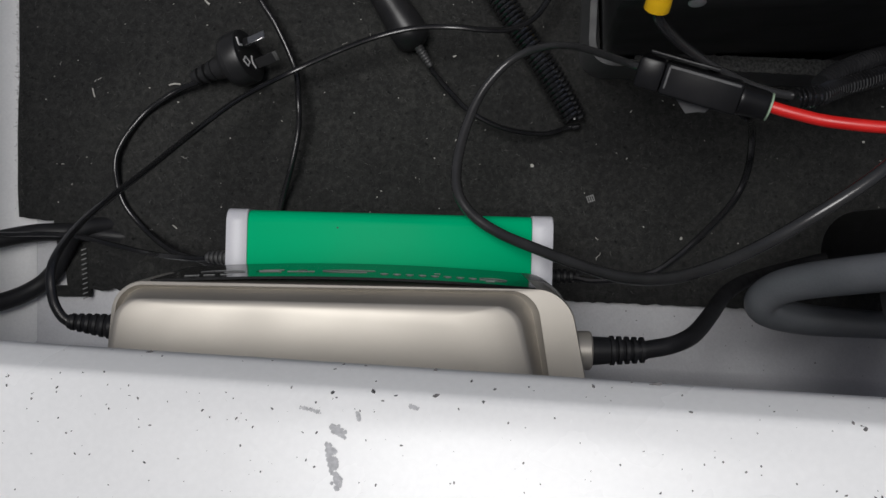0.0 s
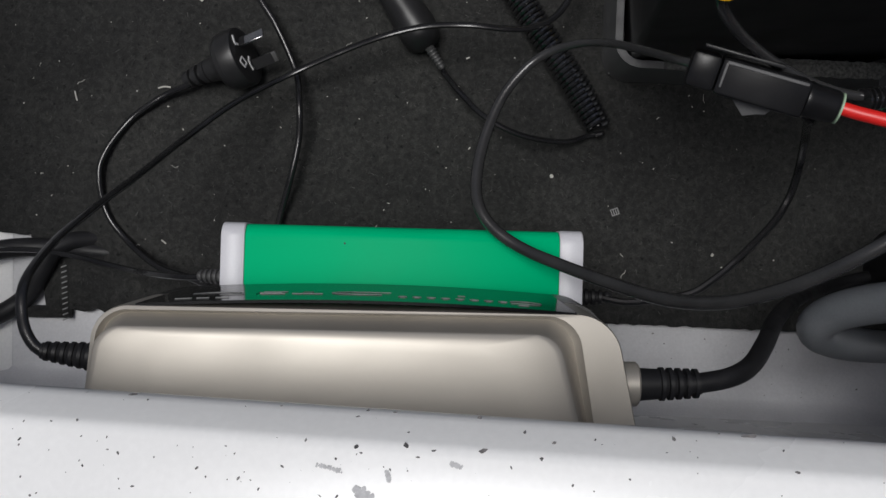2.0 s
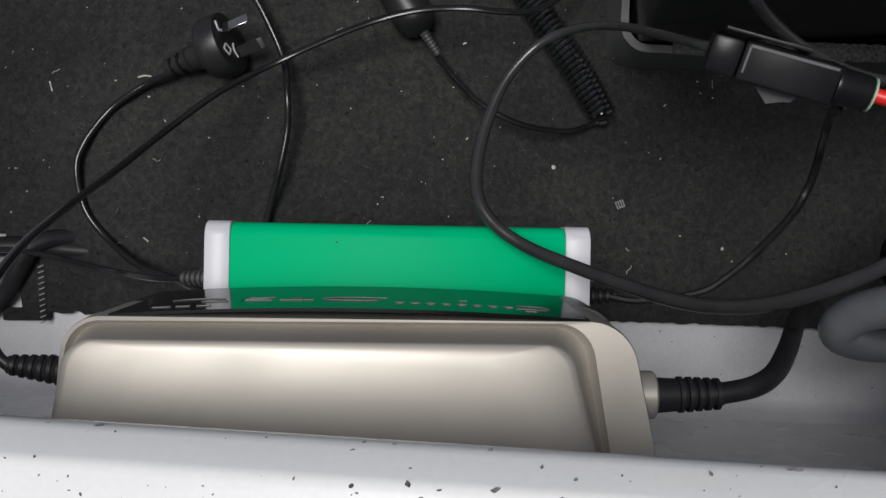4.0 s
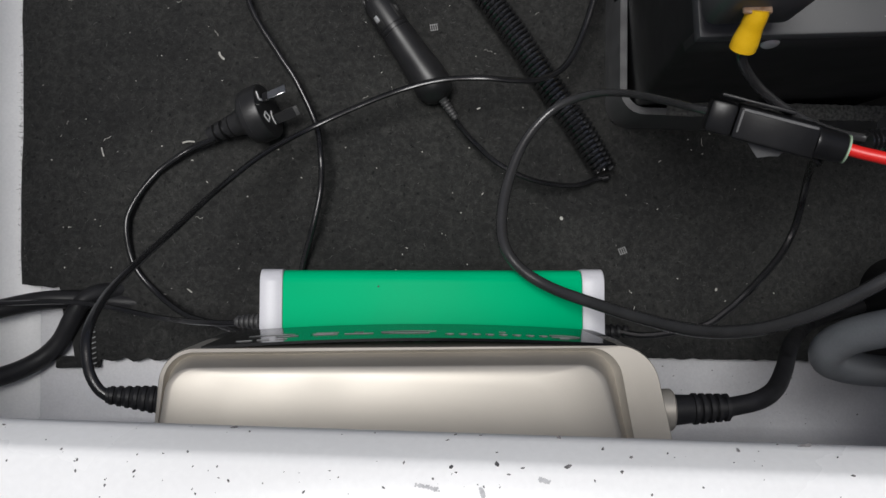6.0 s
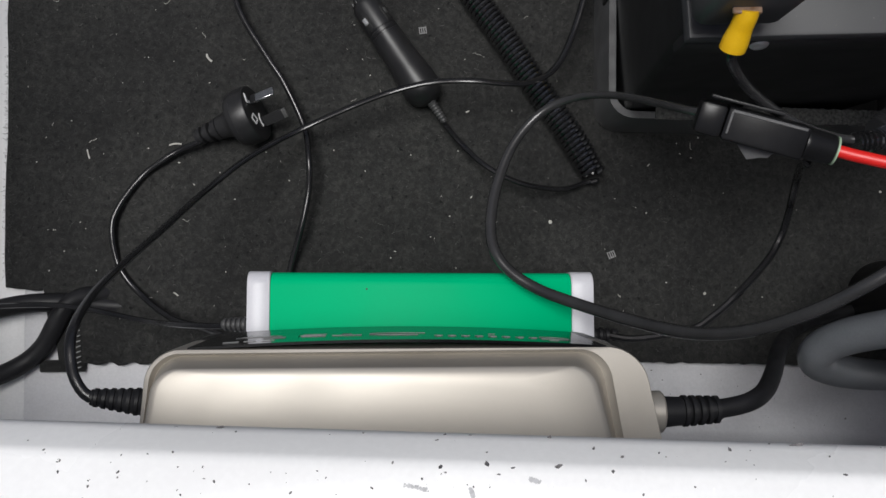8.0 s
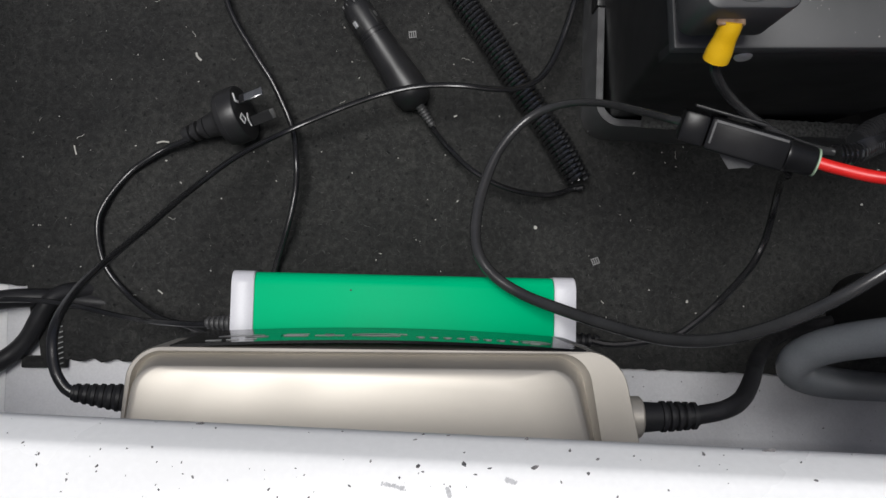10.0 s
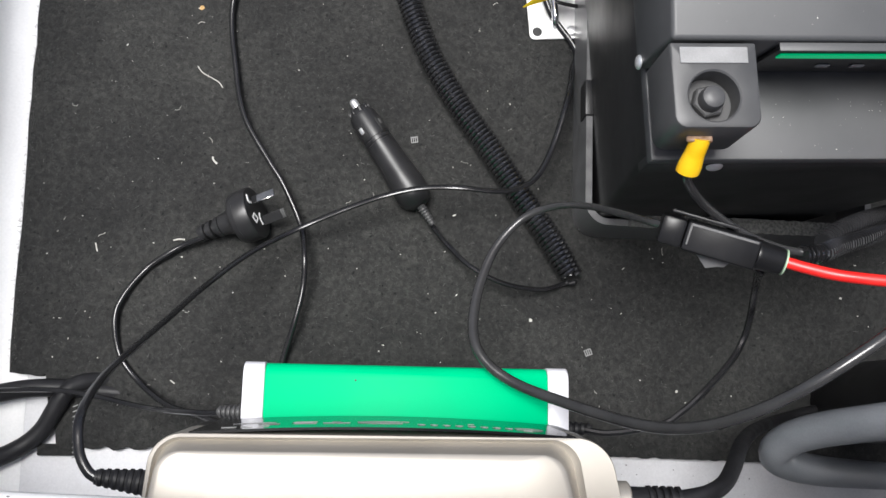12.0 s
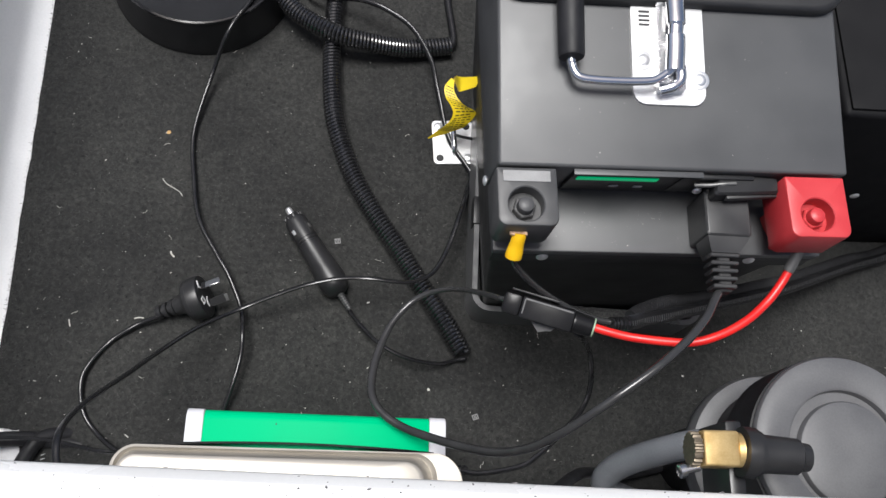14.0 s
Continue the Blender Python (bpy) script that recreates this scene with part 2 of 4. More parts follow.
    return bm


def outline(corners, radii, n=7):
    """A polygon with rounded corners, counter-clockwise, n points a corner."""
    out = []
    for i, c in enumerate(corners):
        c = Vector(c)
        a, b = (Vector(corners[i - 1]) - c).normalized(), (Vector(corners[(i + 1) % len(corners)]) - c).normalized()
        half = a.angle(b) / 2
        r = radii[i] if isinstance(radii, (list, tuple)) else radii
        d = r / math.tan(half)
        mid = c + (a + b).normalized() * (r / math.sin(half))
        p, q = c + a * d - mid, c + b * d - mid
        sweep_angle = p.angle_signed(q)
        for k in range(n):
            ang = -sweep_angle * k / (n - 1)
            v = Vector((p.x * math.cos(ang) - p.y * math.sin(ang), p.x * math.sin(ang) + p.y * math.cos(ang)))
            out.append(mid + v)
    return out


def loft(rings, cap=True, bm=None):
    """Skin between rings of 3D points of equal count."""
    bm = bm or bmesh.new()
    vs = [[bm.verts.new(p) for p in r] for r in rings]
    n = len(vs[0])
    for x, y in zip(vs, vs[1:]):
        for k in range(n):
            bm.faces.new((x[k], x[(k + 1) % n], y[(k + 1) % n], y[k]))
    if cap:
        bm.faces.new(vs[0][::-1])
        bm.faces.new(vs[-1])
    return bm


def rect(x0, x1, y0, y1, r, z, n=6):
    return [(p.x, p.y, z) for p in outline([(x0, y0), (x1, y0), (x1, y1), (x0, y1)], r, n)]


def ribbed(length, r0, r1, ribs, depth=0.0012):
    """Profile of a strain relief with ribs."""
    out = [(0, r0 * 0.9), (0.0005, r0)]
    for i in range(ribs):
        a, b = length * (0.15 + 0.85 * i / ribs), length * (0.15 + 0.85 * (i + 0.55) / ribs)
        r = r0 + (r1 - r0) * (i + 0.5) / ribs
        out += [(a, r - depth), (a + 0.0004, r), (b, r), (b + 0.0004, r - depth)]
    return out + [(length, r1 - depth), (length + 0.0003, r1 * 0.6)]


# ---- structure ----
def front_y(x):
    """The line of the near wall's inner lip."""
    return -0.1003 - 0.0313 * x


def lip_rise(x):
    """How far the sloping top lip stands above its profile."""
    return 0.0157 + 0.130 * x


def extrude_x(profile, x0, x1, n=24):
    """A profile of (distance outward from the lip line, z), drawn along the near wall."""
    bm = bmesh.new()
    cols = [[bm.verts.new((x, front_y(x) - d, z + (lip_rise(x) if z > 0.29 else 0))) for d, z in profile] for x in np.linspace(x0, x1, n)]
    for a, b in zip(cols, cols[1:]):
        for k in range(len(profile)):
            j = (k + 1) % len(profile)
            bm.faces.new((a[k], a[j], b[j], b[k]))
    bm.faces.new(cols[0])
    bm.faces.new(cols[-1][::-1])
    return bm


lip_profile = [(0.055, -0.03), (0.050, 0.02), (0.048, 0.30), (0.044, 0.312), (0.034, 0.318), (0.003, 0.3265), (0.0004, 0.3295), (0.0, 0.333), (0.0005, 0.3358), (0.0013, 0.3377),
               (0.0054, 0.3452), (0.0061, 0.3463), (0.0071, 0.3471), (0.0085, 0.3477), (0.020, 0.3505), (0.06, 0.357), (0.20, 0.362), (0.30, 0.361), (0.30, -0.03)]
tagged(part("wall_front", extrude_x(lip_profile, -0.46, 0.72), WHITE), "glossy white painted steel wall with a folded, chipped top lip", "wall", kind="structure")

# the white pan beneath the carpet, with a crease to the near wall
pan = bmesh.new()
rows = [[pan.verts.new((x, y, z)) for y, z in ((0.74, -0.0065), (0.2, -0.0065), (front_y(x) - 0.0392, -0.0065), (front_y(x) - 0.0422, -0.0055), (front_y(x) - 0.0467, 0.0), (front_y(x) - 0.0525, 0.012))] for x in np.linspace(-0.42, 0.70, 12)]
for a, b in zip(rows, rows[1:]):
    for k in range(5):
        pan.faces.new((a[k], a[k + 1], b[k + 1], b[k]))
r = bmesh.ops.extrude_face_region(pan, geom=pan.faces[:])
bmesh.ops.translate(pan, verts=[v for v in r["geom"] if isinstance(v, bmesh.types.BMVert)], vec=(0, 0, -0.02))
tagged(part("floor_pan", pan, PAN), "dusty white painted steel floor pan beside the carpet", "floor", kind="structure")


def left_wall():
    bm = bmesh.new()
    prof = [(-0.352, -0.0062), (-0.3585, -0.004), (-0.364, -0.003), (-0.371, 0.0), (-0.377, 0.003), (-0.3805, 0.0065), (-0.3835, 0.012), (-0.395, 0.04), (-0.415, 0.10), (-0.425, 0.16), (-0.43, 0.36), (-0.46, 0.364), (-0.46, -0.03), (-0.352, -0.03)]
    cols = [[bm.verts.new((x - 0.014 * (y - 0.02), y, z)) for x, z in prof] for y in np.linspace(-0.30, 0.76, 20)]
    for a, b in zip(cols, cols[1:]):
        for k in range(len(prof)):
            j = (k + 1) % len(prof)
            bm.faces.new((a[k], b[k], b[j], a[j]))
    bm.faces.new(cols[0][::-1])
    bm.faces.new(cols[-1])
    return bm


tagged(part("wall_left", left_wall(), SIDEPAINT), "white painted steel side wall with a rounded foot", "wall", kind="structure")
tagged(part("wall_back", box((-0.40, 0.74, -0.03), (0.72, 0.77, 0.36), 0.004), WHITE), "white painted steel back wall", "wall", kind="structure")
tagged(part("wall_right", box((0.70, -0.40, -0.03), (0.73, 0.77, 0.36), 0.004), WHITE), "white painted steel side wall", "wall", kind="structure")


def carpet():
    """Felt carpet, cut raggedly along the near edge, with a loose strip at its corner."""
    rng = random.Random(3)
    edge = []
    x = -0.362
    while x < 0.69:
        if x < -0.337:
            y = -0.0415 - 0.002 * math.sin((x + 0.362) * 90)
        elif x < -0.329:
            y = -0.066
        elif x < -0.262:
            y = -0.0925 + 0.0012 * math.sin(x * 400)
        elif x < -0.20:
            y = -0.0925 + (x + 0.262) * 0.12
        else:
            y = -0.0945 - 0.028 * x
        edge.append((x, y + rng.uniform(-0.0006, 0.0006)))
        x += 0.0035
    bm = bmesh.new()
    ys = np.linspace(0, 1, 40)
    cols = []
    for x, y0 in edge:
        cols.append([bm.verts.new((x + (rng.uniform(-0.0007, 0.0007) - 0.014 * (y0 + (0.735 - y0) * s) if x < -0.361 else -0.014 * (y0 + (0.735 - y0) * s) * max(0, (-x - 0.2) / 0.16)), y0 + (0.735 - y0) * s, rng.uniform(-0.0004, 0.0003))) for s in ys])
    for a, b in zip(cols, cols[1:]):
        for k in range(len(ys) - 1):
            bm.faces.new((a[k], b[k], b[k + 1], a[k + 1]))
    r = bmesh.ops.extrude_face_region(bm, geom=bm.faces[:])
    bmesh.ops.translate(bm, verts=[v for v in r["geom"] if isinstance(v, bmesh.types.BMVert)], vec=(0, 0, -0.006))
    return bm


tagged(part("carpet", carpet(), CARPET), "worn charcoal felt carpet strewn with lint", "carpet", kind="structure")
strip = thing("carpet_strip", "loose ragged strip of black felt carpet on the white pan", "carpet offcut", (-0.322, -0.0935, -0.006))
part("strip", box((-0.017, -0.004, 0.0), (0.012, 0.004, 0.005), 0.0012), CARPET, strip)


def pile(count, seed):
    """Short loose fibres lying on the carpet, one thin blade each."""
    r = np.random.RandomState(seed)
    n_edge = count // 12
    x, y = r.uniform(-0.356, 0.42, count), r.uniform(-0.09, 0.52, count)
    y[:n_edge] = r.uniform(-0.035, 0.52, n_edge)
    x[:n_edge] = -0.3605 - 0.014 * y[:n_edge] + r.normal(0, 0.0009, n_edge)
    keep = (y > -0.038) | (x > -0.318)
    x, y = x[keep], y[keep]
    m = len(x)
    a, l, w = r.uniform(0, 2 * math.pi, m), r.uniform(0.0008, 0.0032, m), r.uniform(0.00004, 0.0001, m)
    z0, z1 = r.uniform(-0.0004, 0.0003, m), r.uniform(0.0003, 0.0012, m)
    d, q = np.stack((np.cos(a), np.sin(a)), 1), np.stack((-np.sin(a), np.cos(a)), 1)
    p = np.stack((x, y), 1)
    corners = [np.column_stack((p - q * w[:, None], z0)), np.column_stack((p + q * w[:, None], z0)), np.column_stack((p + d * l[:, None] + q * w[:, None], z1)), np.column_stack((p + d * l[:, None] - q * w[:, None], z1))]
    verts = np.stack(corners, 1).reshape(-1, 3)
    me = bpy.data.meshes.new("carpet_pile")
    me.from_pydata(verts.tolist(), [], np.arange(4 * m).reshape(-1, 4).tolist())
    return me


def fibre_material():
    m = bpy.data.materials.new("carpet fibre")
    m.use_nodes = True
    nt, b = m.node_tree, m.node_tree.nodes["Principled BSDF"]
    g = nt.nodes.new("ShaderNodeNewGeometry")
    nt.links.new(ramp(nt, g.outputs["Random Per Island"], ((0.0, (0.008, 0.008, 0.009)), (0.6, (0.035, 0.035, 0.034)), (0.93, (0.065, 0.065, 0.062)), (1.0, (0.15, 0.15, 0.14)))), b.inputs["Base Color"])
    b.inputs["Roughness"].default_value = 0.8
    return m


fuzz = new("carpet_pile", pile(42000, 5))
fuzz.data.materials.append(fibre_material())
tagged(fuzz, "short charcoal fibres of the felt carpet", "carpet pile", kind="stuff")

stitches = bmesh.new()
for k in range(11):
    box((-0.0019, -0.0004, 0.0), (0.0019, 0.0004, 0.0007), 0.0002, 1, stitches, pose(0.0075 + 0.0002 * k, 0.0295 - 0.0034 * k, 0.0075, 0, 0, 22))
part("stitching", stitches, GREYLABEL, strip, "row of grey stitches")

# ---- battery charger standing on its edge ----
charger = thing("battery_charger", "champagne silver battery charger with a gloss black label panel", "battery charger", (-0.1, -0.10, 0.148))
Z0 = 0.148


def bow(p, z):
    """The label side bulges and leans."""
    x, y = p.x, p.y
    w = min(1, max(0, (y + 0.115) / 0.035))
    y += w * (0.0042 * (1 - ((x + 0.105) / 0.1) ** 2) - 0.0008 + max(-0.01, 0.0052 * (0.238 - z) / 0.09))
    return (x + 0.1, y + 0.10, z - Z0)


outer = outline([(-0.2105, -0.1285), (0.0042, -0.1285), (-0.0058, -0.0772), (-0.2062, -0.0758)], [0.006, 0.006, 0.016, 0.013], 9)
groove_o = outline([(-0.2090, -0.128), (-0.0128, -0.128), (-0.0208, -0.0788), (-0.2033, -0.0774)], [0.005, 0.003, 0.0125, 0.011], 9)
inner = outline([(-0.2062, -0.1275), (-0.0192, -0.1275), (-0.0298, -0.0842), (-0.1992, -0.0820)], [0.004, 0.003, 0.0105, 0.010], 9)
centre = Vector((-0.1, -0.10))


def shrunk(ring, d):
    return [p + (centre - p).normalized() * d for p in ring]


def between(a, b, k):
    return [p.lerp(q, k) for p, q in zip(a, b)]


rings = [[bow(p, z) for p in shrunk(outer, d)] for d, z in ((0.012, 0.148), (0.004, 0.1485), (0.001, 0.152), (0.0, 0.158), (0.0, 0.194))]
rings = [[(x + 0.0022 * min(1, max(0, (x - 0.07) / 0.01)), y, z) for x, y, z in g] for g in rings]
part("rear_case", loft(rings), PLASTIC, charger, "black rear shell")
rings = [[bow(p, z) for p in shrunk(outer, d)] for d, z in ((0.004, 0.1945), (0.0, 0.1948), (0.0, 0.233), (0.0003, 0.2362), (0.0009, 0.2378))]
rings += [[bow(p, z) for p in g] for g, z in ((groove_o, 0.2383), (between(groove_o, inner, 0.06), 0.2374), (between(groove_o, inner, 0.3), 0.2352), (between(groove_o, inner, 0.6), 0.2385), (between(groove_o, inner, 0.92), 0.2494))]
rings += [[bow(p, z) for p in g] for g, z in ((inner, 0.2514), (shrunk(inner, 0.0008), 0.2521), (shrunk(inner, 0.003), 0.2525), (shrunk(inner, 0.012), 0.2532), (shrunk(inner, 0.022), 0.2535))]
part("front_case", loft(rings), SILVER, charger)


def label_panel(x0, x1, z0, z1, lift, bm=None, n=30):
    """A thin plate that follows the charger's curved label side."""
    bm = bm or bmesh.new()
    g = []
    for side in (0, 1):
        for x in np.linspace(x0, x1, n):
            row = []
            for z in (z0, z1):
                a, b, c = bow(Vector((x, -0.0757 - 0.0014 * (x + 0.2062) / 0.2)), z)
                row.append(bm.verts.new((a, b + lift - side * 0.0012, c)))
            g.append(row)
    for i in range(n - 1):
        bm.faces.new((g[i][0], g[i + 1][0], g[i + 1][1], g[i][1]))
        bm.faces.new((g[n + i][0], g[n + i][1], g[n + i + 1][1], g[n + i + 1][0]))
        bm.faces.new((g[i][1], g[i + 1][1], g[n + i + 1][1], g[n + i][1]))
        bm.faces.new((g[i][0], g[n + i][0], g[n + i + 1][0], g[i + 1][0]))
    bm.faces.new((g[0][0], g[0][1], g[n][1], g[n][0]))
    bm.faces.new((g[n - 1][0], g[2 * n - 1][0], g[2 * n - 1][1], g[n - 1][1]))
    return bm


panel = part("label_panel", label_panel(-0.190, -0.021, 0.160, 0.2366, 0.0002), GLOSS, charger, "gloss black label panel")
prints = bmesh.new()


def printed_line(pts, half, bm):
    """A printed stroke on the label panel: points (x, z) and half its width in z."""
    for (x0, z0), (x1, z1) in zip(pts, pts[1:]):
        lo = []
        for x, z in ((x0, z0 - half), (x1, z1 - half), (x1, z1 + half), (x0, z0 + half)):
            a, b, c = bow(Vector((x, -0.0757 - 0.0014 * (x + 0.2062) / 0.2)), z)
            lo.append((a, b + 0.0003, c))
        hi = [bm.verts.new((a, b + 0.0002, c)) for a, b, c in lo]
        lo = [bm.verts.new(p) for p in lo]
        bm.faces.new(hi)
        for k in range(4):
            bm.faces.new((lo[k], lo[(k + 1) % 4], hi[(k + 1) % 4], hi[k]))


def arc(cx, cz, rx, rz, a0, a1, n=9):
    return [(cx + rx * math.cos(radians(a0 + (a1 - a0) * k / n)), cz + rz * math.sin(radians(a0 + (a1 - a0) * k / n))) for k in range(n + 1)]


for pts, half in ((arc(-0.166, 0.2085, 0.0105, 0.006, 200, 420), 0.0009), (arc(-0.158, 0.2085, 0.0085, 0.005, 60, 130, 5), 0.0012), ([(-0.1485, 0.204), (-0.1485, 0.2135)], 0.0006), ([(-0.148, 0.2085), (-0.139, 0.2085)], 0.0009),
                  ([(-0.147, 0.2125), (-0.137, 0.2125)], 0.0009), ([(-0.147, 0.2045), (-0.137, 0.2045)], 0.0009), ([(-0.134, 0.2125), (-0.1215, 0.2125)], 0.0009), ([(-0.130, 0.2085), (-0.126, 0.2085)], 0.0035), (arc(-0.105, 0.2085, 0.0135, 0.0052, 55, 300), 0.0009),
                  (arc(-0.039, 0.2165, 0.0068, 0.005, -150, 80), 0.0008), ([(-0.045, 0.2205), (-0.0375, 0.2205)], 0.0004), ([(-0.0425, 0.2265), (-0.0385, 0.2265)], 0.0006), ([(-0.066, 0.205), (-0.063, 0.205)], 0.0004), ([(-0.098, 0.204), (-0.094, 0.204)], 0.0004)):
    printed_line(pts, half, prints)
for x0, x1 in ((-0.178, -0.1715), (-0.1695, -0.1645), (-0.162, -0.157)):
    printed_line([(x0, 0.2255), (x1, 0.2255)], 0.0008, prints)
for i in range(8):
    x = -0.0905 + i * 0.0058
    printed_line([(x, 0.2175), (x + 0.0017, 0.2162), (x + 0.0036, 0.2175)], 0.0006, prints)
    printed_line([(x + 0.0008, 0.2195), (x + 0.0028, 0.2195)], 0.0004, prints)
part("label_print", prints, GREYLABEL, panel, "row of pale printed marks")
part("socket_ring", turned([(0, 0.006), (0.0002, 0.0089), (0.0064, 0.0089), (0.0072, 0.0082), (0.0074, 0.005)], (0.0985, -0.005, 0.074), axis=(1, 0, 0)), SILVER, charger, "steel socket ring")
part("output_relief", turned([(0, 0.0056), (0.0004, 0.0066), (0.0085, 0.006)] + [(0.0055 + 0.78 * a, b) for a, b in ribbed(0.0255, 0.0068, 0.0058, 5, 0.0015)[2:]], (0.1055, -0.005, 0.075), axis=(1, 0.03, 0.02)), RUBBER, charger, "ribbed black strain relief")
part("output_cable", sweep([(x + 0.1, y + 0.10, z - Z0) for x, y, z in ((0.024, -0.1045, 0.225), (0.033, -0.1035, 0.2247), (0.044, -0.1015, 0.222), (0.056, -0.098, 0.21), (0.069, -0.091, 0.19), (0.085, -0.083, 0.16), (0.102, -0.078, 0.13),
                                 (0.135, -0.074, 0.07), (0.18, -0.068, 0.012), (0.25, -0.05, 0.007), (0.33, -0.02, 0.007))], 0.0041, 14, 0.003), RUBBER, charger)
part("mains_relief", turned(ribbed(0.027, 0.0064, 0.0038, 7, 0.0005), (-0.1068, 0.001, 0.066), end=(-0.134, 0.0045, 0.070)), RUBBER, charger, "ribbed black strain relief")
mains = [(-0.2291, -0.0973, 0.2185), (-0.2365, -0.0934, 0.218), (-0.242, -0.0835, 0.216), (-0.2443, -0.0683, 0.2096), (-0.2452, -0.0517, 0.1812), (-0.2385, -0.035, 0.1543), (-0.231, -0.0157, 0.116), (-0.2199, 0.0095, 0.0718), (-0.1969, 0.0361, 0.0449), (-0.1684, 0.0567, 0.0275), (-0.1355, 0.0705, 0.033), (-0.108, 0.0792, 0.0408), (-0.0833, 0.0844, 0.0444), (-0.0582, 0.0842, 0.0502), (-0.0371, 0.0829, 0.0487), (-0.0196, 0.0849, 0.0444), (-0.0024, 0.0955, 0.0385), (0.0111, 0.1199, 0.0328), (0.0235, 0.1581, 0.0295), (0.0329, 0.19, 0.004), (0.0356, 0.2073, 0.003), (0.0148, 0.2398, 0.0051), (0.0016, 0.2879, 0.0139), (-0.006, 0.3142, 0.0224), (-0.0249, 0.3419, 0.0305), (-0.0486, 0.358, 0.0331), (-0.0751, 0.3702, 0.0291), (-0.13, 0.3904, 0.0099), (-0.1, 0.4702, 0.0053)]
part("mains_cable", sweep([(x + 0.1, y + 0.10, z - Z0) for x, y, z in mains], 0.0025, 12, 0.0025, 0.68), CABLE, charger)
bracket = thing("charger_bracket", "white painted steel bracket on the wall beneath the charger", "bracket", (-0.1, -0.146, 0.145))
part("shelf", box((-0.07, -0.002, -0.001), (0.07, 0.066, 0.0018), 0.0005), WHITE, bracket)
part("upright", box((-0.07, -0.006, -0.145), (0.07, -0.0025, -0.0015), 0.0005), WHITE, bracket)

# ---- green charger on the carpet ----
green = thing("green_charger", "bright green charger box with pale grey ends standing on the carpet", "battery charger", (-0.0925, -0.0725, 0.0), -0.6)
for name, x0, x1, mat, e in (("body", -0.0805, 0.0805, GREEN, 0.0), ("end_cap", -0.0925, -0.0806, LILAC, 0.0006), ("end_cap", 0.0806, 0.0925, LILAC, 0.0006)):
    o = outline([(-0.0325 - e, 0.001), (0.0325 + e, 0.001), (0.0325 + e, 0.1235 + e), (-0.0325 - e, 0.1235 + e)], [0.003, 0.003, 0.0075, 0.0075], 7)
    part(name, loft([[(x, p.x * k, 0.062 + (p.y - 0.062) * k2) for p in o] for x, k, k2 in ((x0, 0.985, 0.994), (x0 + 0.0006, 1, 1), (x1 - 0.0006, 1, 1), (x1, 0.985, 0.994))]), mat, green, "pale grey plastic end cap" if mat is LILAC else "")
part("strain_relief", turned(ribbed(0.017, 0.0046, 0.0032, 5, 0.001), (-0.0925, 0.0045, 0.104), axis=(-1, 0.0, -0.18)), TERMINAL, green)
part("strain_relief", turned(ribbed(0.022, 0.0052, 0.0036, 5, 0.001), (0.0925, -0.002, 0.087), axis=(1, 0.02, 0.1)), RUBBER, green)
part("input_cable", sweep([(x + 0.0925, y + 0.0725, z) for x, y, z in ((-0.193, -0.0681, 0.1025), (-0.2058, -0.0689, 0.0999), (-0.2164, -0.0687, 0.0962), (-0.2334, -0.068, 0.0791), (-0.2584, -0.066, 0.0514), (-0.2969, -0.0587, 0.0398), (-0.324, -0.0564, 0.03), (-0.355, -0.0571, 0.024), (-0.375, -0.058, 0.028), (-0.4, -0.06, 0.03))], 0.0017, 8), CABLE, green)
part("output_cable", sweep([(x + 0.0925, y + 0.0725, z) for x, y, z in ((0.015, -0.0742, 0.0898), (0.0313, -0.0762, 0.0958), (0.0587, -0.071, 0.1054), (0.0713, -0.0631, 0.1085), (0.0829, -0.0519, 0.1124), (0.1015, -0.033, 0.110), (0.110, -0.0195, 0.110), (0.1115, -0.008, 0.117), (0.1085, 0.001, 0.13), (0.100, 0.0085, 0.155), (0.088, 0.0085, 0.185), (0.078, 0.005, 0.212), (0.07, 0.007, 0.222))], 0.0021, 9), CABLE, green)

part("scuff", turned([(0, 0.0006), (0.0002, 0.0005), (0.00025, 0.0002)], (-0.0295, 0.0235, 0.1234), axis=(0, 0, 1), sides=7), INK, green, "tiny dark scuff")

# ---- plug and lead on the carpet ----
plug = thing("mains_plug", "black three-pin mains plug lying on its side on the carpet", "plug", (-0.199, 0.066, 0.0))
ax = Vector((0.90, 0.30, 0.31)).normalized()
f = Vector((0.0035, 0.0038, 0.0228))
part("body", turned([(-0.028, 0.0055), (-0.0275, 0.0075), (-0.023, 0.0082), (-0.0185, 0.0098), (-0.0165, 0.0122), (-0.0155, 0.0158), (-0.0148, 0.0172), (-0.0135, 0.018), (-0.0105, 0.0182), (-0.0102, 0.0187), (-0.0015, 0.0187), (-0.0003, 0.0181), (0.0, 0.0172), (0.0002, 0.012)], f, axis=ax, sides=48), PLASTIC, plug)
part("strain_relief", turned([(0, 0.0052), (0.003, 0.0058), (0.0045, 0.0058), (0.005, 0.0038), (0.0066, 0.0038), (0.007, 0.0062), (0.0105, 0.0066), (0.011, 0.0042), (0.013, 0.0042), (0.0134, 0.0068), (0.017, 0.0074), (0.0175, 0.005)], f - ax * 0.0452, axis=ax, sides=24), PLASTIC, plug)
side = ax.cross(Vector((0, 0, 1))).normalized()
upv = side.cross(ax).normalized()
fr = Matrix.Translation(f) @ Matrix((ax, side, upv)).transposed().to_4x4()
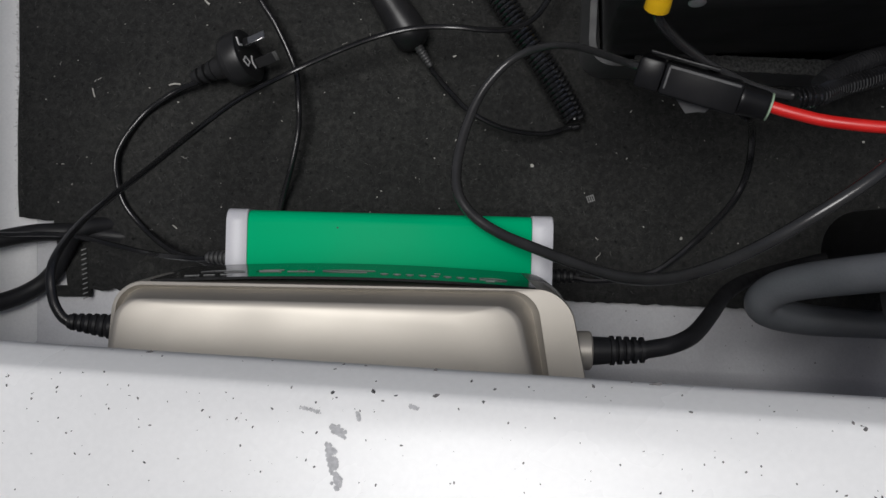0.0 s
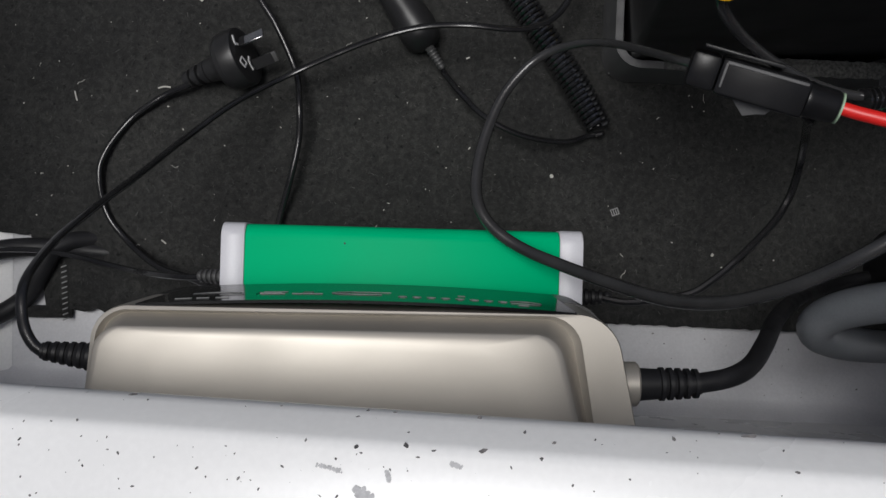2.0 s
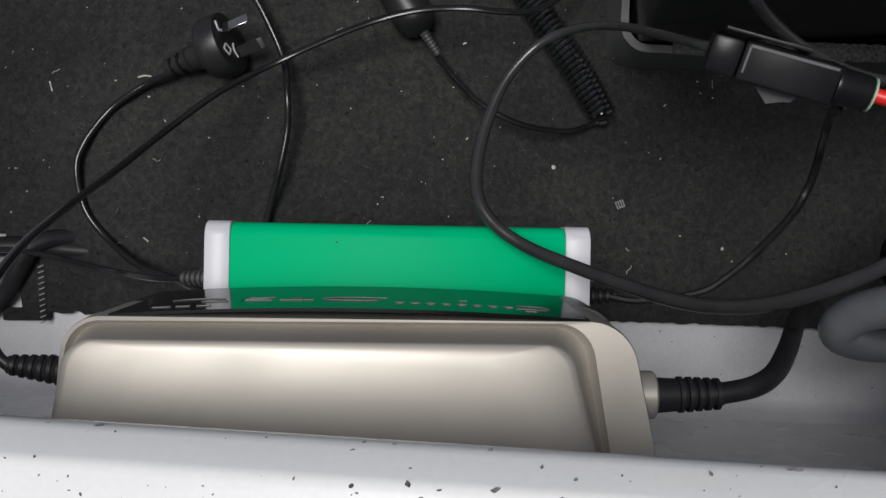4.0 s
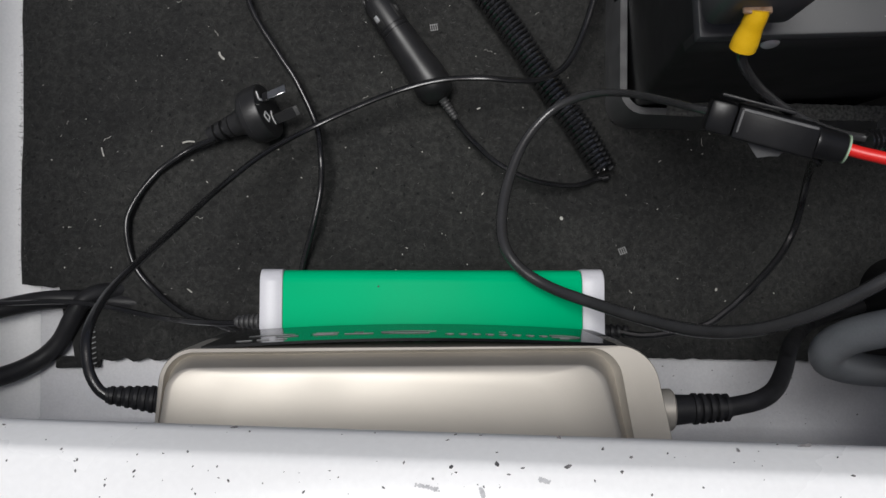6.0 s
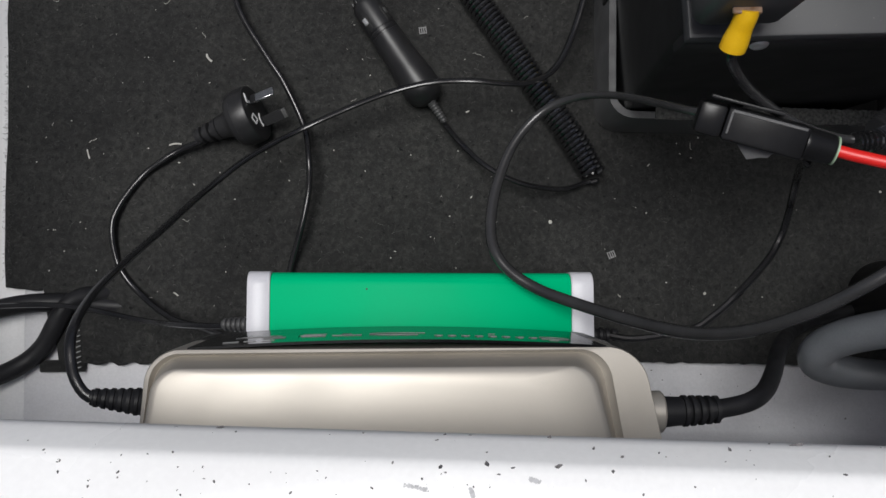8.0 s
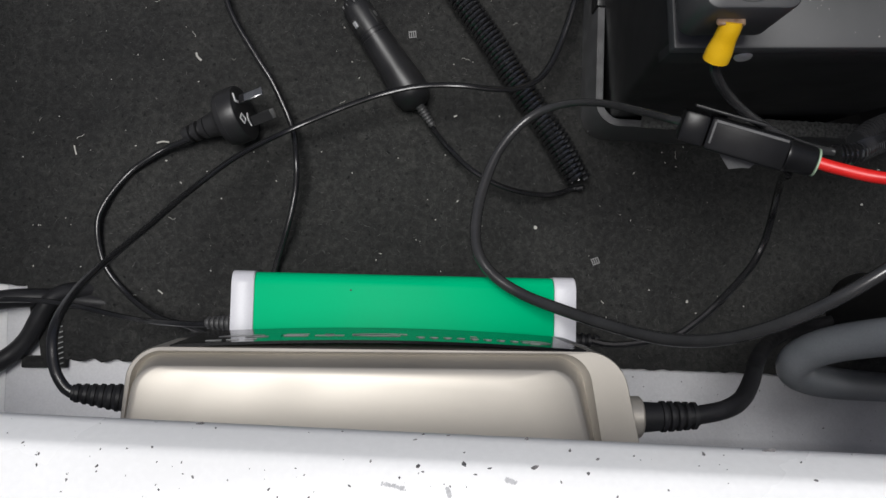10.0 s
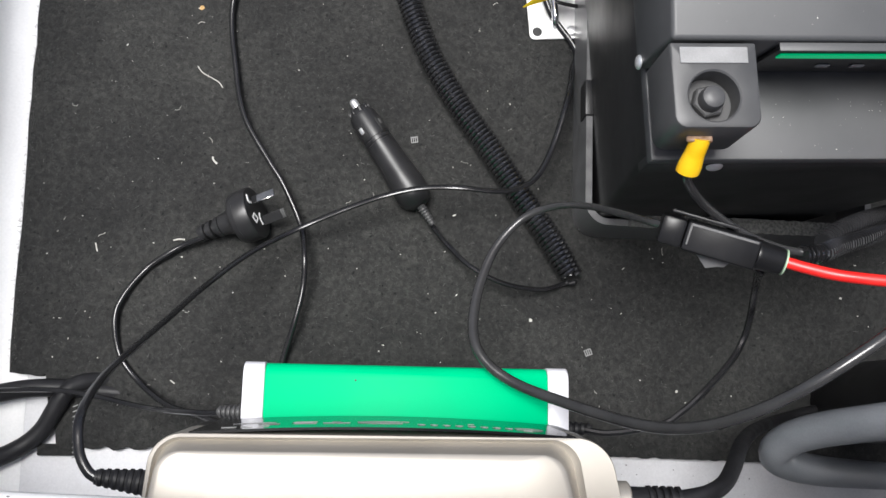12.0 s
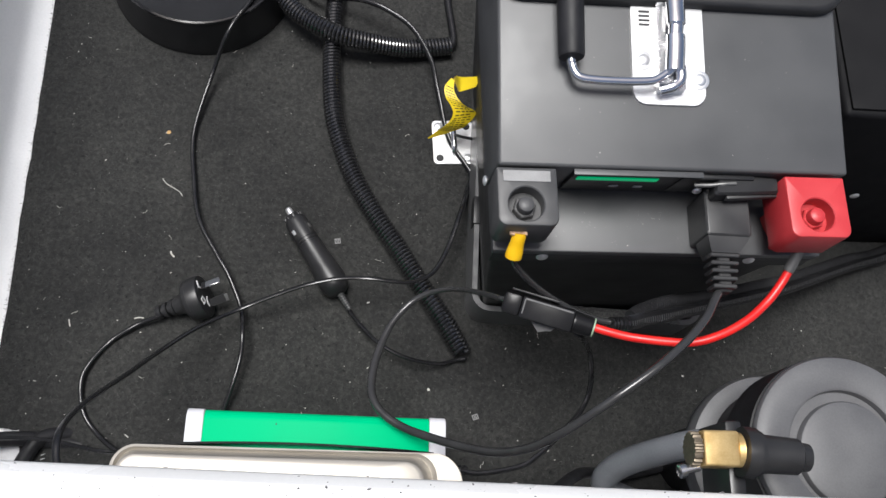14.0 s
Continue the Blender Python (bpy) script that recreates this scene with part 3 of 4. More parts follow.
for s_off, u_off, spin in ((-0.0078, 0.0035, 28), (0.0055, -0.0065, -28)):
    m = fr @ pose(0, s_off, u_off, spin, 0, 0)
    # the lower pin's shade is put into a darker metal colour
    bright = s_off < -0.005
    pin = part("pin", box((0.0002, -0.0032, -0.0008), (0.0172, 0.0032, 0.0008), 0.0003, 1, m=m), STEEL if bright else DARKMETAL, plug, "bright metal pin" if bright else "metal pin in a shaded colour")
    part("pin_sleeve", box((0.0001, -0.0034, -0.001), (0.004 if bright else 0.0145, 0.0034, 0.001), 0.0002, 1, m=m), PLASTIC, pin)


def stroke(pts, half, bm):
    """A raised line on the plug's face, through points (side, up)."""
    for a, b in zip(pts, pts[1:]):
        a, b = Vector(a), Vector(b)
        n = Vector((-(b - a).y, (b - a).x)).normalized() * half
        loft([[tuple(fr @ Vector((d, q.x, q.y))) for q in (a - n, b - n, b + n, a + n)] for d in (0.0001, 0.0006)], bm=bm)


marks = bmesh.new()
stroke([(0.0052, 0.0108), (0.0086, 0.0068), (0.0052, 0.0028), (0.0018, 0.0068), (0.0052, 0.0108)], 0.0005, marks)
stroke([(0.0005, -0.0028), (0.003, -0.0012), (0.006, -0.0015), (0.009, -0.0035)], 0.0007, marks)
stroke([(-0.0115, 0.0105), (-0.0062, 0.0105), (-0.0062, 0.0065)], 0.0008, marks)
part("moulded_mark", marks, PRINT, plug, "pale moulded marks", smooth=False)
part("cable", sweep([(x + 0.199, y - 0.066, z) for x, y, z in ((-0.2327, 0.0535, 0.0113), (-0.2478, 0.0481, 0.0067), (-0.2582, 0.0423, 0.0052), (-0.2733, 0.0314, 0.0025), (-0.2872, 0.0119, 0.0045), (-0.2919, -0.0051, 0.005), (-0.2871, -0.0296, 0.0022), (-0.2713, -0.0487, 0.0044), (-0.2491, -0.0631, 0.0181), (-0.2259, -0.069, 0.035), (-0.206, -0.0748, 0.055), (-0.199, -0.0775, 0.063))], 0.0021, 10), CABLE, plug)

# ---- car power plug with coiled cord ----
cord = thing("car_power_lead", "black car power plug on a coiled cord lying on the carpet", "power lead", (-0.10, 0.11, 0.0))
tip, tail = Vector((-0.0325, 0.0475, 0.0125)), Vector((0.0225, -0.036, 0.0125))
ad = (tail - tip).normalized()
part("tip_contact", turned([(0, 0.0014), (0.0006, 0.0023), (0.002, 0.0029), (0.0095, 0.003)], tip, axis=ad), PLATED, cord, "bright metal tip contact")
part("body", turned([(0.0075, 0.0042), (0.008, 0.006), (0.0095, 0.0069), (0.012, 0.0084), (0.0135, 0.0088), (0.0138, 0.0096), (0.016, 0.0101), (0.034, 0.0104), (0.0343, 0.0100), (0.0352, 0.0100), (0.0355, 0.0105), (0.0372, 0.0105), (0.0375, 0.0101), (0.0384, 0.0101), (0.0387, 0.0106),
                       (0.044, 0.0108), (0.056, 0.0112), (0.066, 0.0121), (0.076, 0.0129), (0.084, 0.0126), (0.09, 0.0105), (0.093, 0.0062), (0.0932, 0.003)], tip, axis=ad, sides=36), PLASTIC, cord)
sv = Vector((0, 0, 1)).cross(ad).normalized()
for sgn in (1, -1):
    m = Matrix.Translation(tip + ad * 0.0275 + sv * 0.0066 * sgn + Vector((0, 0, 0.0062))) @ Matrix((ad, sv, Vector((0, 0, 1)))).transposed().to_4x4() @ pose(0, 0, 0, -45 * sgn, 0, 0)
    slot = part("contact_slot", box((-0.0055, -0.003, -0.001), (0.0055, 0.003, 0.0016), 0.0006, m=m), INK, cord, "dark contact slot")
    part("spring_contact", box((-0.004, -0.0017, 0.0), (0.001, 0.0017, 0.0024 if sgn < 0 else 0.0018), 0.0008, m=m), PLATED if sgn < 0 else DARKMETAL, slot, "small metal side contact")
for k in range(8):
    d = (Matrix.Rotation(radians(45 * k), 3, ad) @ sv)
    m = Matrix.Translation(tip + ad * 0.0105 + d * 0.0072) @ Matrix((ad, d, ad.cross(d))).transposed().to_4x4()
    part("collar_rib", box((-0.0022, -0.001, -0.0012), (0.0024, 0.0013, 0.0012), 0.0005, 1, m=m), PLASTIC, cord)
part("strain_relief", turned(ribbed(0.016, 0.0034, 0.0024, 6, 0.0006), tip + ad * 0.093, axis=ad + Vector((0.02, 0.0, -0.12))), TERMINAL, cord)
part("thin_cable", sweep([(x + 0.10, y - 0.11, z) for x, y, z in ((-0.0707, 0.0636, 0.0106), (-0.0719, 0.0639, 0.012), (-0.0599, 0.0502, 0.0108), (-0.0455, 0.0344, 0.0214), (-0.0228, 0.0229, 0.0233), (0.0055, 0.0206, 0.0127), (0.024, 0.0263, 0.0042), (0.0319, 0.0271, 0.0088), (0.0274, 0.026, 0.0068))], 0.0018, 9), CABLE, cord)
part("coil", coil([(x + 0.10, y - 0.11, 0.0107) for x, y in ((0.0285, 0.031), (0.011, 0.061), (-0.010, 0.092), (-0.031, 0.125), (-0.053, 0.156), (-0.075, 0.194), (-0.090, 0.233), (-0.0975, 0.268), (-0.101, 0.329), (-0.099, 0.399), (-0.09, 0.47))], 0.0078, 0.00172, 0.0035), COIL, cord)
cord2 = thing("coiled_lead", "black coiled lead lying across the carpet", "power lead", (-0.07, 0.33, 0.0))
part("coil", coil([(x + 0.07, y - 0.33, z) for x, y, z in ((-0.175, 0.41, 0.012), (-0.157, 0.378, 0.024), (-0.133, 0.349, 0.029), (-0.100, 0.331, 0.0305), (-0.068, 0.327, 0.025), (-0.029, 0.330, 0.014), (0.015, 0.338, 0.0105))], 0.0078, 0.00172, 0.0035), COIL, cord2)
part("tail_cable", sweep([(x + 0.07, y - 0.33, 0.006) for x, y in ((0.012, 0.337), (0.0175, 0.345), (0.017, 0.358), (0.012, 0.39), (0.009, 0.43), (0.0, 0.5))], 0.004, 10), CABLE, cord2)
thin = thing("thin_cable", "thin black cable curving over the carpet behind the green charger", "cable", (-0.2, 0.2, 0.0))
part("cable", sweep([(x + 0.2, y - 0.2, z) for x, y, z in ((-0.1498, 0.4098, 0.0469), (-0.178, 0.3453, 0.0493), (-0.1868, 0.3304, 0.0488), (-0.1971, 0.3103, 0.0435), (-0.2095, 0.2888, 0.017), (-0.223, 0.2313, 0.0057), (-0.2183, 0.1826, 0.0071), (-0.2096, 0.1435, 0.0114), (-0.1906, 0.1102, 0.0134), (-0.1787, 0.0915, 0.0137), (-0.1659, 0.0629, 0.0126), (-0.1619, 0.0398, 0.0212), (-0.1623, 0.019, 0.0179), (-0.1675, -0.0055, 0.0145), (-0.1757, -0.0323, 0.0059), (-0.1787, -0.0503, 0.0023), (-0.1807, -0.0623, 0.0023))], 0.0021, 10), CABLE, thin)

# ---- battery box ----
bbox = thing("battery_box", "black powder-coated steel battery box in a floor tray", "battery box", (0.013, 0.048, 0.0), 2.0)
part("body", loft([rect(a, b, c, d, r, z) for a, b, c, d, r, z in ((0.034, 0.192, 0.022, 0.26, 0.004, 0.004), (0.033, 0.193, 0.021, 0.262, 0.004, 0.008), (0.003, 0.2165, 0.0065, 0.27, 0.004, 0.241), (0.003, 0.2165, 0.0065, 0.27, 0.003, 0.2425))]), DARKBOX, bbox)
shelf = part("control_shelf", box((0.0, 0.0, 0.2427), (0.2195, 0.06, 0.2502), 0.0012), POWDER, bbox)
part("shelf_lip", box((0.001, 0.0006, 0.226), (0.2185, 0.0055, 0.2425), 0.0008), DARKBOX, shelf)


def wedge(x0, x1, front, back, z0, zf, zb, r=0.0022):
    """A cover with a sloping top and folded edges."""
    bm = bmesh.new()
    v = [bm.verts.new(p) for p in ((x0, front + 0.0065, z0), (x1, front + 0.0065, z0), (x1, back, z0), (x0, back, z0), (x0, front, zf), (x1, front, zf), (x1 - 0.002, back, zb), (x0 + 0.002, back, zb))]
    for k in ((3, 2, 1, 0), (4, 5, 6, 7), (0, 1, 5, 4), (1, 2, 6, 5), (2, 3, 7, 6), (3, 0, 4, 7)):
        bm.faces.new([v[i] for i in k])
    bmesh.ops.bevel(bm, geom=bm.edges[:], offset=r, segments=3, profile=0.5, affect="EDGES")
    return bm


part("lid", wedge(-0.004, 0.2165, 0.037, 0.27, 0.2504, 0.2995, 0.336), POWDER, bbox, "black powder-coated sloping lid")
part("lid_flap", loft([[(x, y, z + 0.1545 * (y - 0.037)) for x, y, z in rect(-0.0105 + e, 0.2225 - e, 0.1385 + e, 0.275, [0.022, 0.022, 0.004, 0.004], zz)] for e, zz in ((0.002, 0.2998), (0.0, 0.3015), (0.0, 0.3055), (0.0008, 0.307), (0.003, 0.308))]), DARKBOX, bbox, "matt black rear flap")

tip_m = pose(0, 0.037, 0.2995, 7.5, 0, 0) @ pose(0, -0.037, -0.2995)
display = part("display_panel", box((0.044, 0.0345, 0.257), (0.122, 0.0369, 0.296), 0.0008, m=tip_m), PLASTIC, bbox, "black display panel")
part("green_strip", box((0.047, 0.0336, 0.2832), (0.0985, 0.0344, 0.2886), 0.0002, 1, m=tip_m), GREENLIT, display, "glowing green display bar")
part("panel_hood", box((0.0425, 0.0332, 0.2963), (0.1235, 0.0369, 0.2974), 0.0003), POWDER, display)
for x in (0.072, 0.088):
    part("button", box((x, 0.0336, 0.268), (x + 0.006, 0.0344, 0.2715), 0.0003, 1, m=tip_m), GREYLABEL, display)


def screw(parent, at, axis, r=0.0032):
    s = part("screw", turned([(0, r), (0.0005, r), (0.0011, r * 0.85), (0.0016, r * 0.5), (0.0017, r * 0.2)], at, axis=axis, sides=16), PLATED, parent, "bright screw head")
    return s


for x in (0.0345, 0.1755):
    screw(bbox, (x, 0.0005, 0.2375), (0, -1, 0.15), 0.004)
screw(bbox, (-0.0041, 0.045, 0.2555), (-1, 0, 0.1), 0.0034)


def terminal(x0, x1, y0, y1, z0, z1, mat, label, bolt_mat, tilt=0.0):
    """A moulded block with a hexagon-headed bolt sunk in a round well."""
    raw = outline([(x0, y0), (x1, y0), (x1, y1), (x0, y1)], [0.0055, 0.0055, 0.001, 0.001], 7)
    sq = []
    for p, q in zip(raw, raw[1:] + raw[:1]):
        k = max(1, int((q - p).length / 0.0025))
        sq += [p.lerp(q, i / k) for i in range(k)]
    cx, cy, rw = (x0 + x1) / 2 - 0.001, y0 + (y1 - y0) * 0.37, 0.0107
    mid = Vector((cx, cy))

    def circle(r):
        return [mid + (p - mid).normalized() * r for p in sq]

    def sh(d):
        return [p + (mid - p).normalized() * d for p in sq]

    rr = [[(p.x, p.y, z) for p in g] for g, z in ((sh(0.011), z0), (sh(0.011), z1 - 0.0325), (sh(0.0012), z1 - 0.032), (sh(0.0004), z1 - 0.0315), (sq, z1 - 0.030), (sq, z1 - 0.0014), (sh(0.0005), z1 - 0.0004), (sh(0.0014), z1), (circle(rw + 0.0007), z1), (circle(rw), z1 - 0.0006), (circle(rw), z1 - 0.0105))]
    block = part("terminal_cover", loft(rr), mat, bbox, label)
    hexa = [Vector((cx + 0.0072 * math.cos(radians(60 * k + 12)), cy + 0.0072 * math.sin(radians(60 * k + 12)))) for k in range(6)]
    part("bolt_head", loft([[(p.x, p.y, z1 - 0.0104) for p in hexa], [(p.x, p.y, z1 - 0.0065) for p in hexa], [(cx + (p.x - cx) * 0.9, cy + (p.y - cy) * 0.9, z1 - 0.0058) for p in hexa]]), bolt_mat, block)
    part("bolt_cap", turned([(0, 0.0052), (0.0035, 0.0051), (0.0052, 0.0046), (0.0062, 0.003), (0.0064, 0.001)], (cx, cy, z1 - 0.0058), axis=(0, 0, 1), sides=24), bolt_mat, block)
    return block


tb = terminal(-0.0055, 0.0308, -0.001, 0.0355, 0.2506, 0.3005, TERMINAL, "dark grey terminal cover with a grey label", TERMINAL)
part("label_plate", box((-0.0018, 0.0262, 0.3004), (0.0267, 0.0332, 0.3012), 0.0002, 1), GREYLABEL, tb, "blank grey label")
terminal(0.1738, 0.2122, -0.0045, 0.0348, 0.2506, 0.3005, REDPLASTIC, "red terminal cover", REDPLASTIC)

socket = part("socket_plate", box((0.112, 0.0335, 0.262), (0.158, 0.0366, 0.294), 0.0008, m=tip_m), PLASTIC, bbox, "black socket plate")
part("socket_hinge", sweep([(0.121, 0.0325, 0.2875), (0.13, 0.032, 0.289), (0.138, 0.032, 0.2915), (0.146, 0.0325, 0.292)], 0.0015, 10, 0.001), DARKMETAL, socket, "dull metal hinge bar")
screw(bbox, (0.127, 0.0333, 0.277), (0, -1, 0.15), 0.003)

# toggle latch and drop handle
latch = part("latch_plate", loft([[(x, y, z + 0.1545 * (y - 0.037)) for x, y, z in rect(0.0796, 0.1258, 0.0765, 0.1385, [0.0085, 0.0085, 0.001, 0.001], zz)] for zz in (0.2996, 0.3012, 0.3016)]), PLATED, bbox, "polished chrome latch plate")
for x, y in ((0.0867, 0.104), (0.1223, 0.0928)):
    part("rivet_boss", turned([(0, 0.0062), (0.0007, 0.006), (0.001, 0.005), (0.001, 0.002)], (x, y, 0.3012 + 0.1545 * (y - 0.037)), axis=(0, -0.15, 1), sides=24), PLATED, latch)
    screw(latch, (x, y, 0.3014 + 0.1545 * (y - 0.037)), (0, -0.15, 1), 0.0042)
part("toggle_lever", sweep([(0.103, 0.1385, 0.331), (0.1025, 0.12, 0.3295), (0.1022, 0.114, 0.328), (0.102, 0.106, 0.3265), (0.1015, 0.092, 0.3225)], lambda s: 0.0058 if s < 0.02 or s > 0.026 else 0.0046, 16, 0.001, 0.8), CHROME, latch)
part("toggle_pin", sweep([(0.094, 0.0825, 0.3145), (0.1015, 0.0838, 0.317), (0.1055, 0.087, 0.320), (0.1055, 0.095, 0.322)], 0.0033, 12, 0.001), CHROME, latch)
part("toggle_plate", loft([[(x, y, z + 0.1545 * (y - 0.037)) for x, y, z in rect(0.0935, 0.1105, 0.0825, 0.138, 0.002, zz)] for zz in (0.3018, 0.3075, 0.308)]), STEEL, latch)
for k in range(4):
    part("stamped_mark", box((0.0845, 0.1262 + 0.0028 * k, 0.3152 + 0.0004 * k), (0.0915, 0.1273 + 0.0028 * k, 0.3164 + 0.0004 * k), 0.0001, 1), TERMINAL, latch, "dark stamped bar")
handle = part("handle_wire", sweep([(0.039, 0.15, 0.329), (0.0382, 0.10, 0.3225), (0.0385, 0.0945, 0.3215), (0.0405, 0.0885, 0.3205), (0.046, 0.0852, 0.320), (0.065, 0.0846, 0.3195), (0.086, 0.0856, 0.3195), (0.0935, 0.0885, 0.320), (0.1014, 0.0945, 0.321)], 0.0027, 16, 0.001), CHROME, bbox, "chrome drop handle")
part("handle_grip", turned([(0, 0.0055), (0.0006, 0.0074), (0.002, 0.008), (0.06, 0.0084), (0.061, 0.007)], (0.0384, 0.0972, 0.322), axis=(0.01, 1, 0.14)), RUBBER, handle, "black rubber grip")

tray = thing("battery_tray", "black steel tray with a raised rim around the battery box", "tray", (0.031, 0.0625, 0.0), -1.7)
o1, o2 = [(0.0, 0.0), (0.205, 0.0), (0.205, 0.42), (0.0, 0.42)], [(0.0045, 0.0045), (0.2005, 0.0045), (0.2005, 0.4155), (0.0045, 0.4155)]
a, b = outline(o1, 0.016, 8), outline(o2, 0.012, 8)
part("rim", loft([[(p.x, p.y, z) for p in g] for g, z in ((a, 0.001), (a, 0.043), (a, 0.0443), (b, 0.0443), (b, 0.043), (b, 0.004))], cap=False), RIM, tray)
part("base", box((0.004, 0.004, 0.001), (0.201, 0.416, 0.0036), 0.0005), DARKBOX, tray)
felt = bmesh.new()
rf = random.Random(4)
cols = [[felt.verts.new((x, y + rf.uniform(-0.0006, 0.0006), 0.0446 + rf.uniform(0, 0.0012) * (0 < y - 0.0005 < 0.009))) for y in (-0.0005, 0.0022, 0.0045, 0.007, 0.0095)] for x in np.linspace(0.03, 0.185, 110)]
for a, b in zip(cols, cols[1:]):
    for k in range(4):
        felt.faces.new((a[k], b[k], b[k + 1], a[k + 1]))
r = bmesh.ops.extrude_face_region(felt, geom=felt.faces[:])
bmesh.ops.translate(felt, verts=[v for v in r["geom"] if isinstance(v, bmesh.types.BMVert)], vec=(0, 0, 0.0008))
part("felt_strip", felt, FELT, tray, "frayed pale grey felt strip")
part("rim_clip", box((-0.0012, 0.078, 0.03), (0.0058, 0.104, 0.0466), 0.0008), PLASTIC, tray, "matt black clip on the rim")

cab = thing("black_cabinet", "matt black steel cabinet standing beside the battery box", "cabinet", (0.258, 0.155, 0.0), 1.5)
part("body", box((0.0, 0.0, 0.0), (0.2, 0.42, 0.262), 0.004, 3), NIGHT, cab)
part("top_panel", box((0.004, 0.004, 0.2625), (0.196, 0.416, 0.2645), 0.0008), NIGHT, cab)
screw(cab, (0.09, -0.0001, 0.12), (0, -1, 0.1), 0.004)

# power plug at the battery box
lead = thing("power_lead", "dark grey power lead with a moulded plug in the battery box", "power lead", (0.15, 0.05, 0.25))


def at_lead(pts):
    return [(x - 0.15, y - 0.05, z - 0.25) for x, y, z in pts]


part("plug_body", loft([at_lead(rect3) for rect3 in ([(x, y, z) for x, y, z in rect(0.1425 + e, 0.1715 - e, 0.056 + e, 0.086, 0.002, zz)] for e, zz in ((0.001, 0.2505), (0.0, 0.2515), (0.0, 0.2785), (0.001, 0.2795)))]), PLUGGREY, lead)
part("plug_cap", loft([at_lead([(p.x, p.y, zz) for p in outline([(0.1435 + e, 0.0775 + e), (0.1855 - e, 0.081 + e), (0.1865 - e, 0.0915 - e), (0.1475 + e, 0.0915 - e)], [0.002, 0.002, 0.003, 0.0045], 6)]) for e, zz in ((0.0006, 0.2797), (0.0, 0.2805), (0.0, 0.2905), (0.0012, 0.292))]), PLASTIC, lead, "black folded cap")
part("cap_edge", box((-0.017, -0.0018, -0.003), (0.0165, 0.0018, 0.002), 0.0012, 2, m=pose(0.1695 - 0.15, 0.0797 - 0.05, 0.2868 - 0.25, 0, 0, 6)), PLUGGREY, lead, "grey bar along the cap's edge")
part("plug_neck", loft([at_lead([(x, y, z) for x, z in ((c - w, 0.2585), (c + w, 0.2585), (c + w, 0.2585 + h), (c - w, 0.2585 + h))]) for c, w, h, y in ((0.157, 0.0135, 0.0195, 0.0562), (0.1565, 0.0125, 0.019, 0.053), (0.1555, 0.0095, 0.0165, 0.0475), (0.1553, 0.0088, 0.016, 0.0462))]), PLUGGREY, lead)
relief = part("strain_relief", box(at_lead([(0.1505, 0.0215, 0.264)])[0], at_lead([(0.159, 0.0463, 0.273)])[0], 0.0012, 1), PLUGGREY, lead)
for i in range(5):
    w = 0.0095 - 0.0005 * i
    part("rib", box(at_lead([(0.1548 - 0.0005 * i - w, 0.0432 - 0.0051 * i, 0.2615 + 0.0008 * i)])[0], at_lead([(0.1548 - 0.0005 * i + w, 0.0459 - 0.0051 * i, 0.2752 + 0.0003 * i)])[0], 0.0007, 1), PLUGGREY, relief)
part("cable", sweep(at_lead([(0.1509, 0.0219, 0.2692), (0.146, 0.0147, 0.2718), (0.138, 0.003, 0.2765), (0.1225, -0.0132, 0.2822), (0.1024, -0.03, 0.2855), (0.0817, -0.0448, 0.281), (0.0648, -0.0569, 0.2699), (0.051, -0.066, 0.2514), (0.038, -0.0717, 0.2274), (0.0233, -0.0719, 0.2008), (0.0055, -0.0663, 0.1744), (-0.0138, -0.0585, 0.1525), (-0.0314, -0.0507, 0.1392), (-0.0454, -0.0412, 0.1334), (-0.0536, -0.0296, 0.1297), (-0.0551, -0.0148, 0.124), (-0.051, 0.0066, 0.118), (-0.0407, 0.031, 0.1155), (-0.0244, 0.0487, 0.1181), (-0.0069, 0.0539, 0.13), (0.0069, 0.0487, 0.154), (0.0176, 0.0357, 0.1911), (0.0251, 0.0265, 0.2148), (0.0298, 0.0243, 0.2205)]), lambda s: 0.0027 + 0.0004 * min(1, max(0, (s - 0.12) / 0.08)) - 0.0011 * min(1, max(0, (s - 0.36) / 0.09)), 12, 0.0025), GREYCABLE, lead)

# ---- inline fuse holder, red and black battery leads ----
fuse = thing("inline_fuse_holder", "black inline fuse holder hanging on a red battery lead", "fuse holder", (0.0285, 0.0225, 0.2215))
fo = Vector((0.0285, 0.0225, 0.2215))
fd = (Vector((0.0825, 0.0055, 0.230)) - fo).normalized()
fs = Vector((0, 0, 1)).cross(fd).normalized()
fu = fd.cross(fs)
fm = Matrix((fd, fs, fu)).transposed().to_4x4() @ pose(0, 0, 0, 22, 0, 0)
part("end_block", box((-0.0035, -0.0072, -0.0078), (0.0085, 0.0072, 0.0066), 0.0022, m=fm), FUSE, fuse)
part("barrel", loft([[tuple(fm @ Vector((x, p.x * k, p.y * k))) for p in outline([(-0.0074, -0.0075), (0.0074, -0.0075), (0.0074, 0.007), (-0.0074, 0.007)], 0.0014, 6)] for x, k in ((0.0087, 0.93), (0.0097, 1), (0.0425, 1), (0.0432, 0.95))]), FUSE, fuse, "shiny black barrel")
part("collar", turned([(0.0433, 0.005), (0.0436, 0.0072), (0.0445, 0.0074), (0.0455, 0.007), (0.055, 0.0066), (0.0562, 0.006)], (0, 0, 0), axis=fd), FUSE, fuse, "shiny black collar")
part("seal", turned([(0.0563, 0.0052), (0.0565, 0.0063), (0.0573, 0.0063), (0.0576, 0.005)], (0, 0, 0), axis=fd), material("pale green seal", (0.25, 0.36, 0.25), (0.32, 0.42, 0.3), 0.5), fuse, "pale green seal ring")
film = bmesh.new()
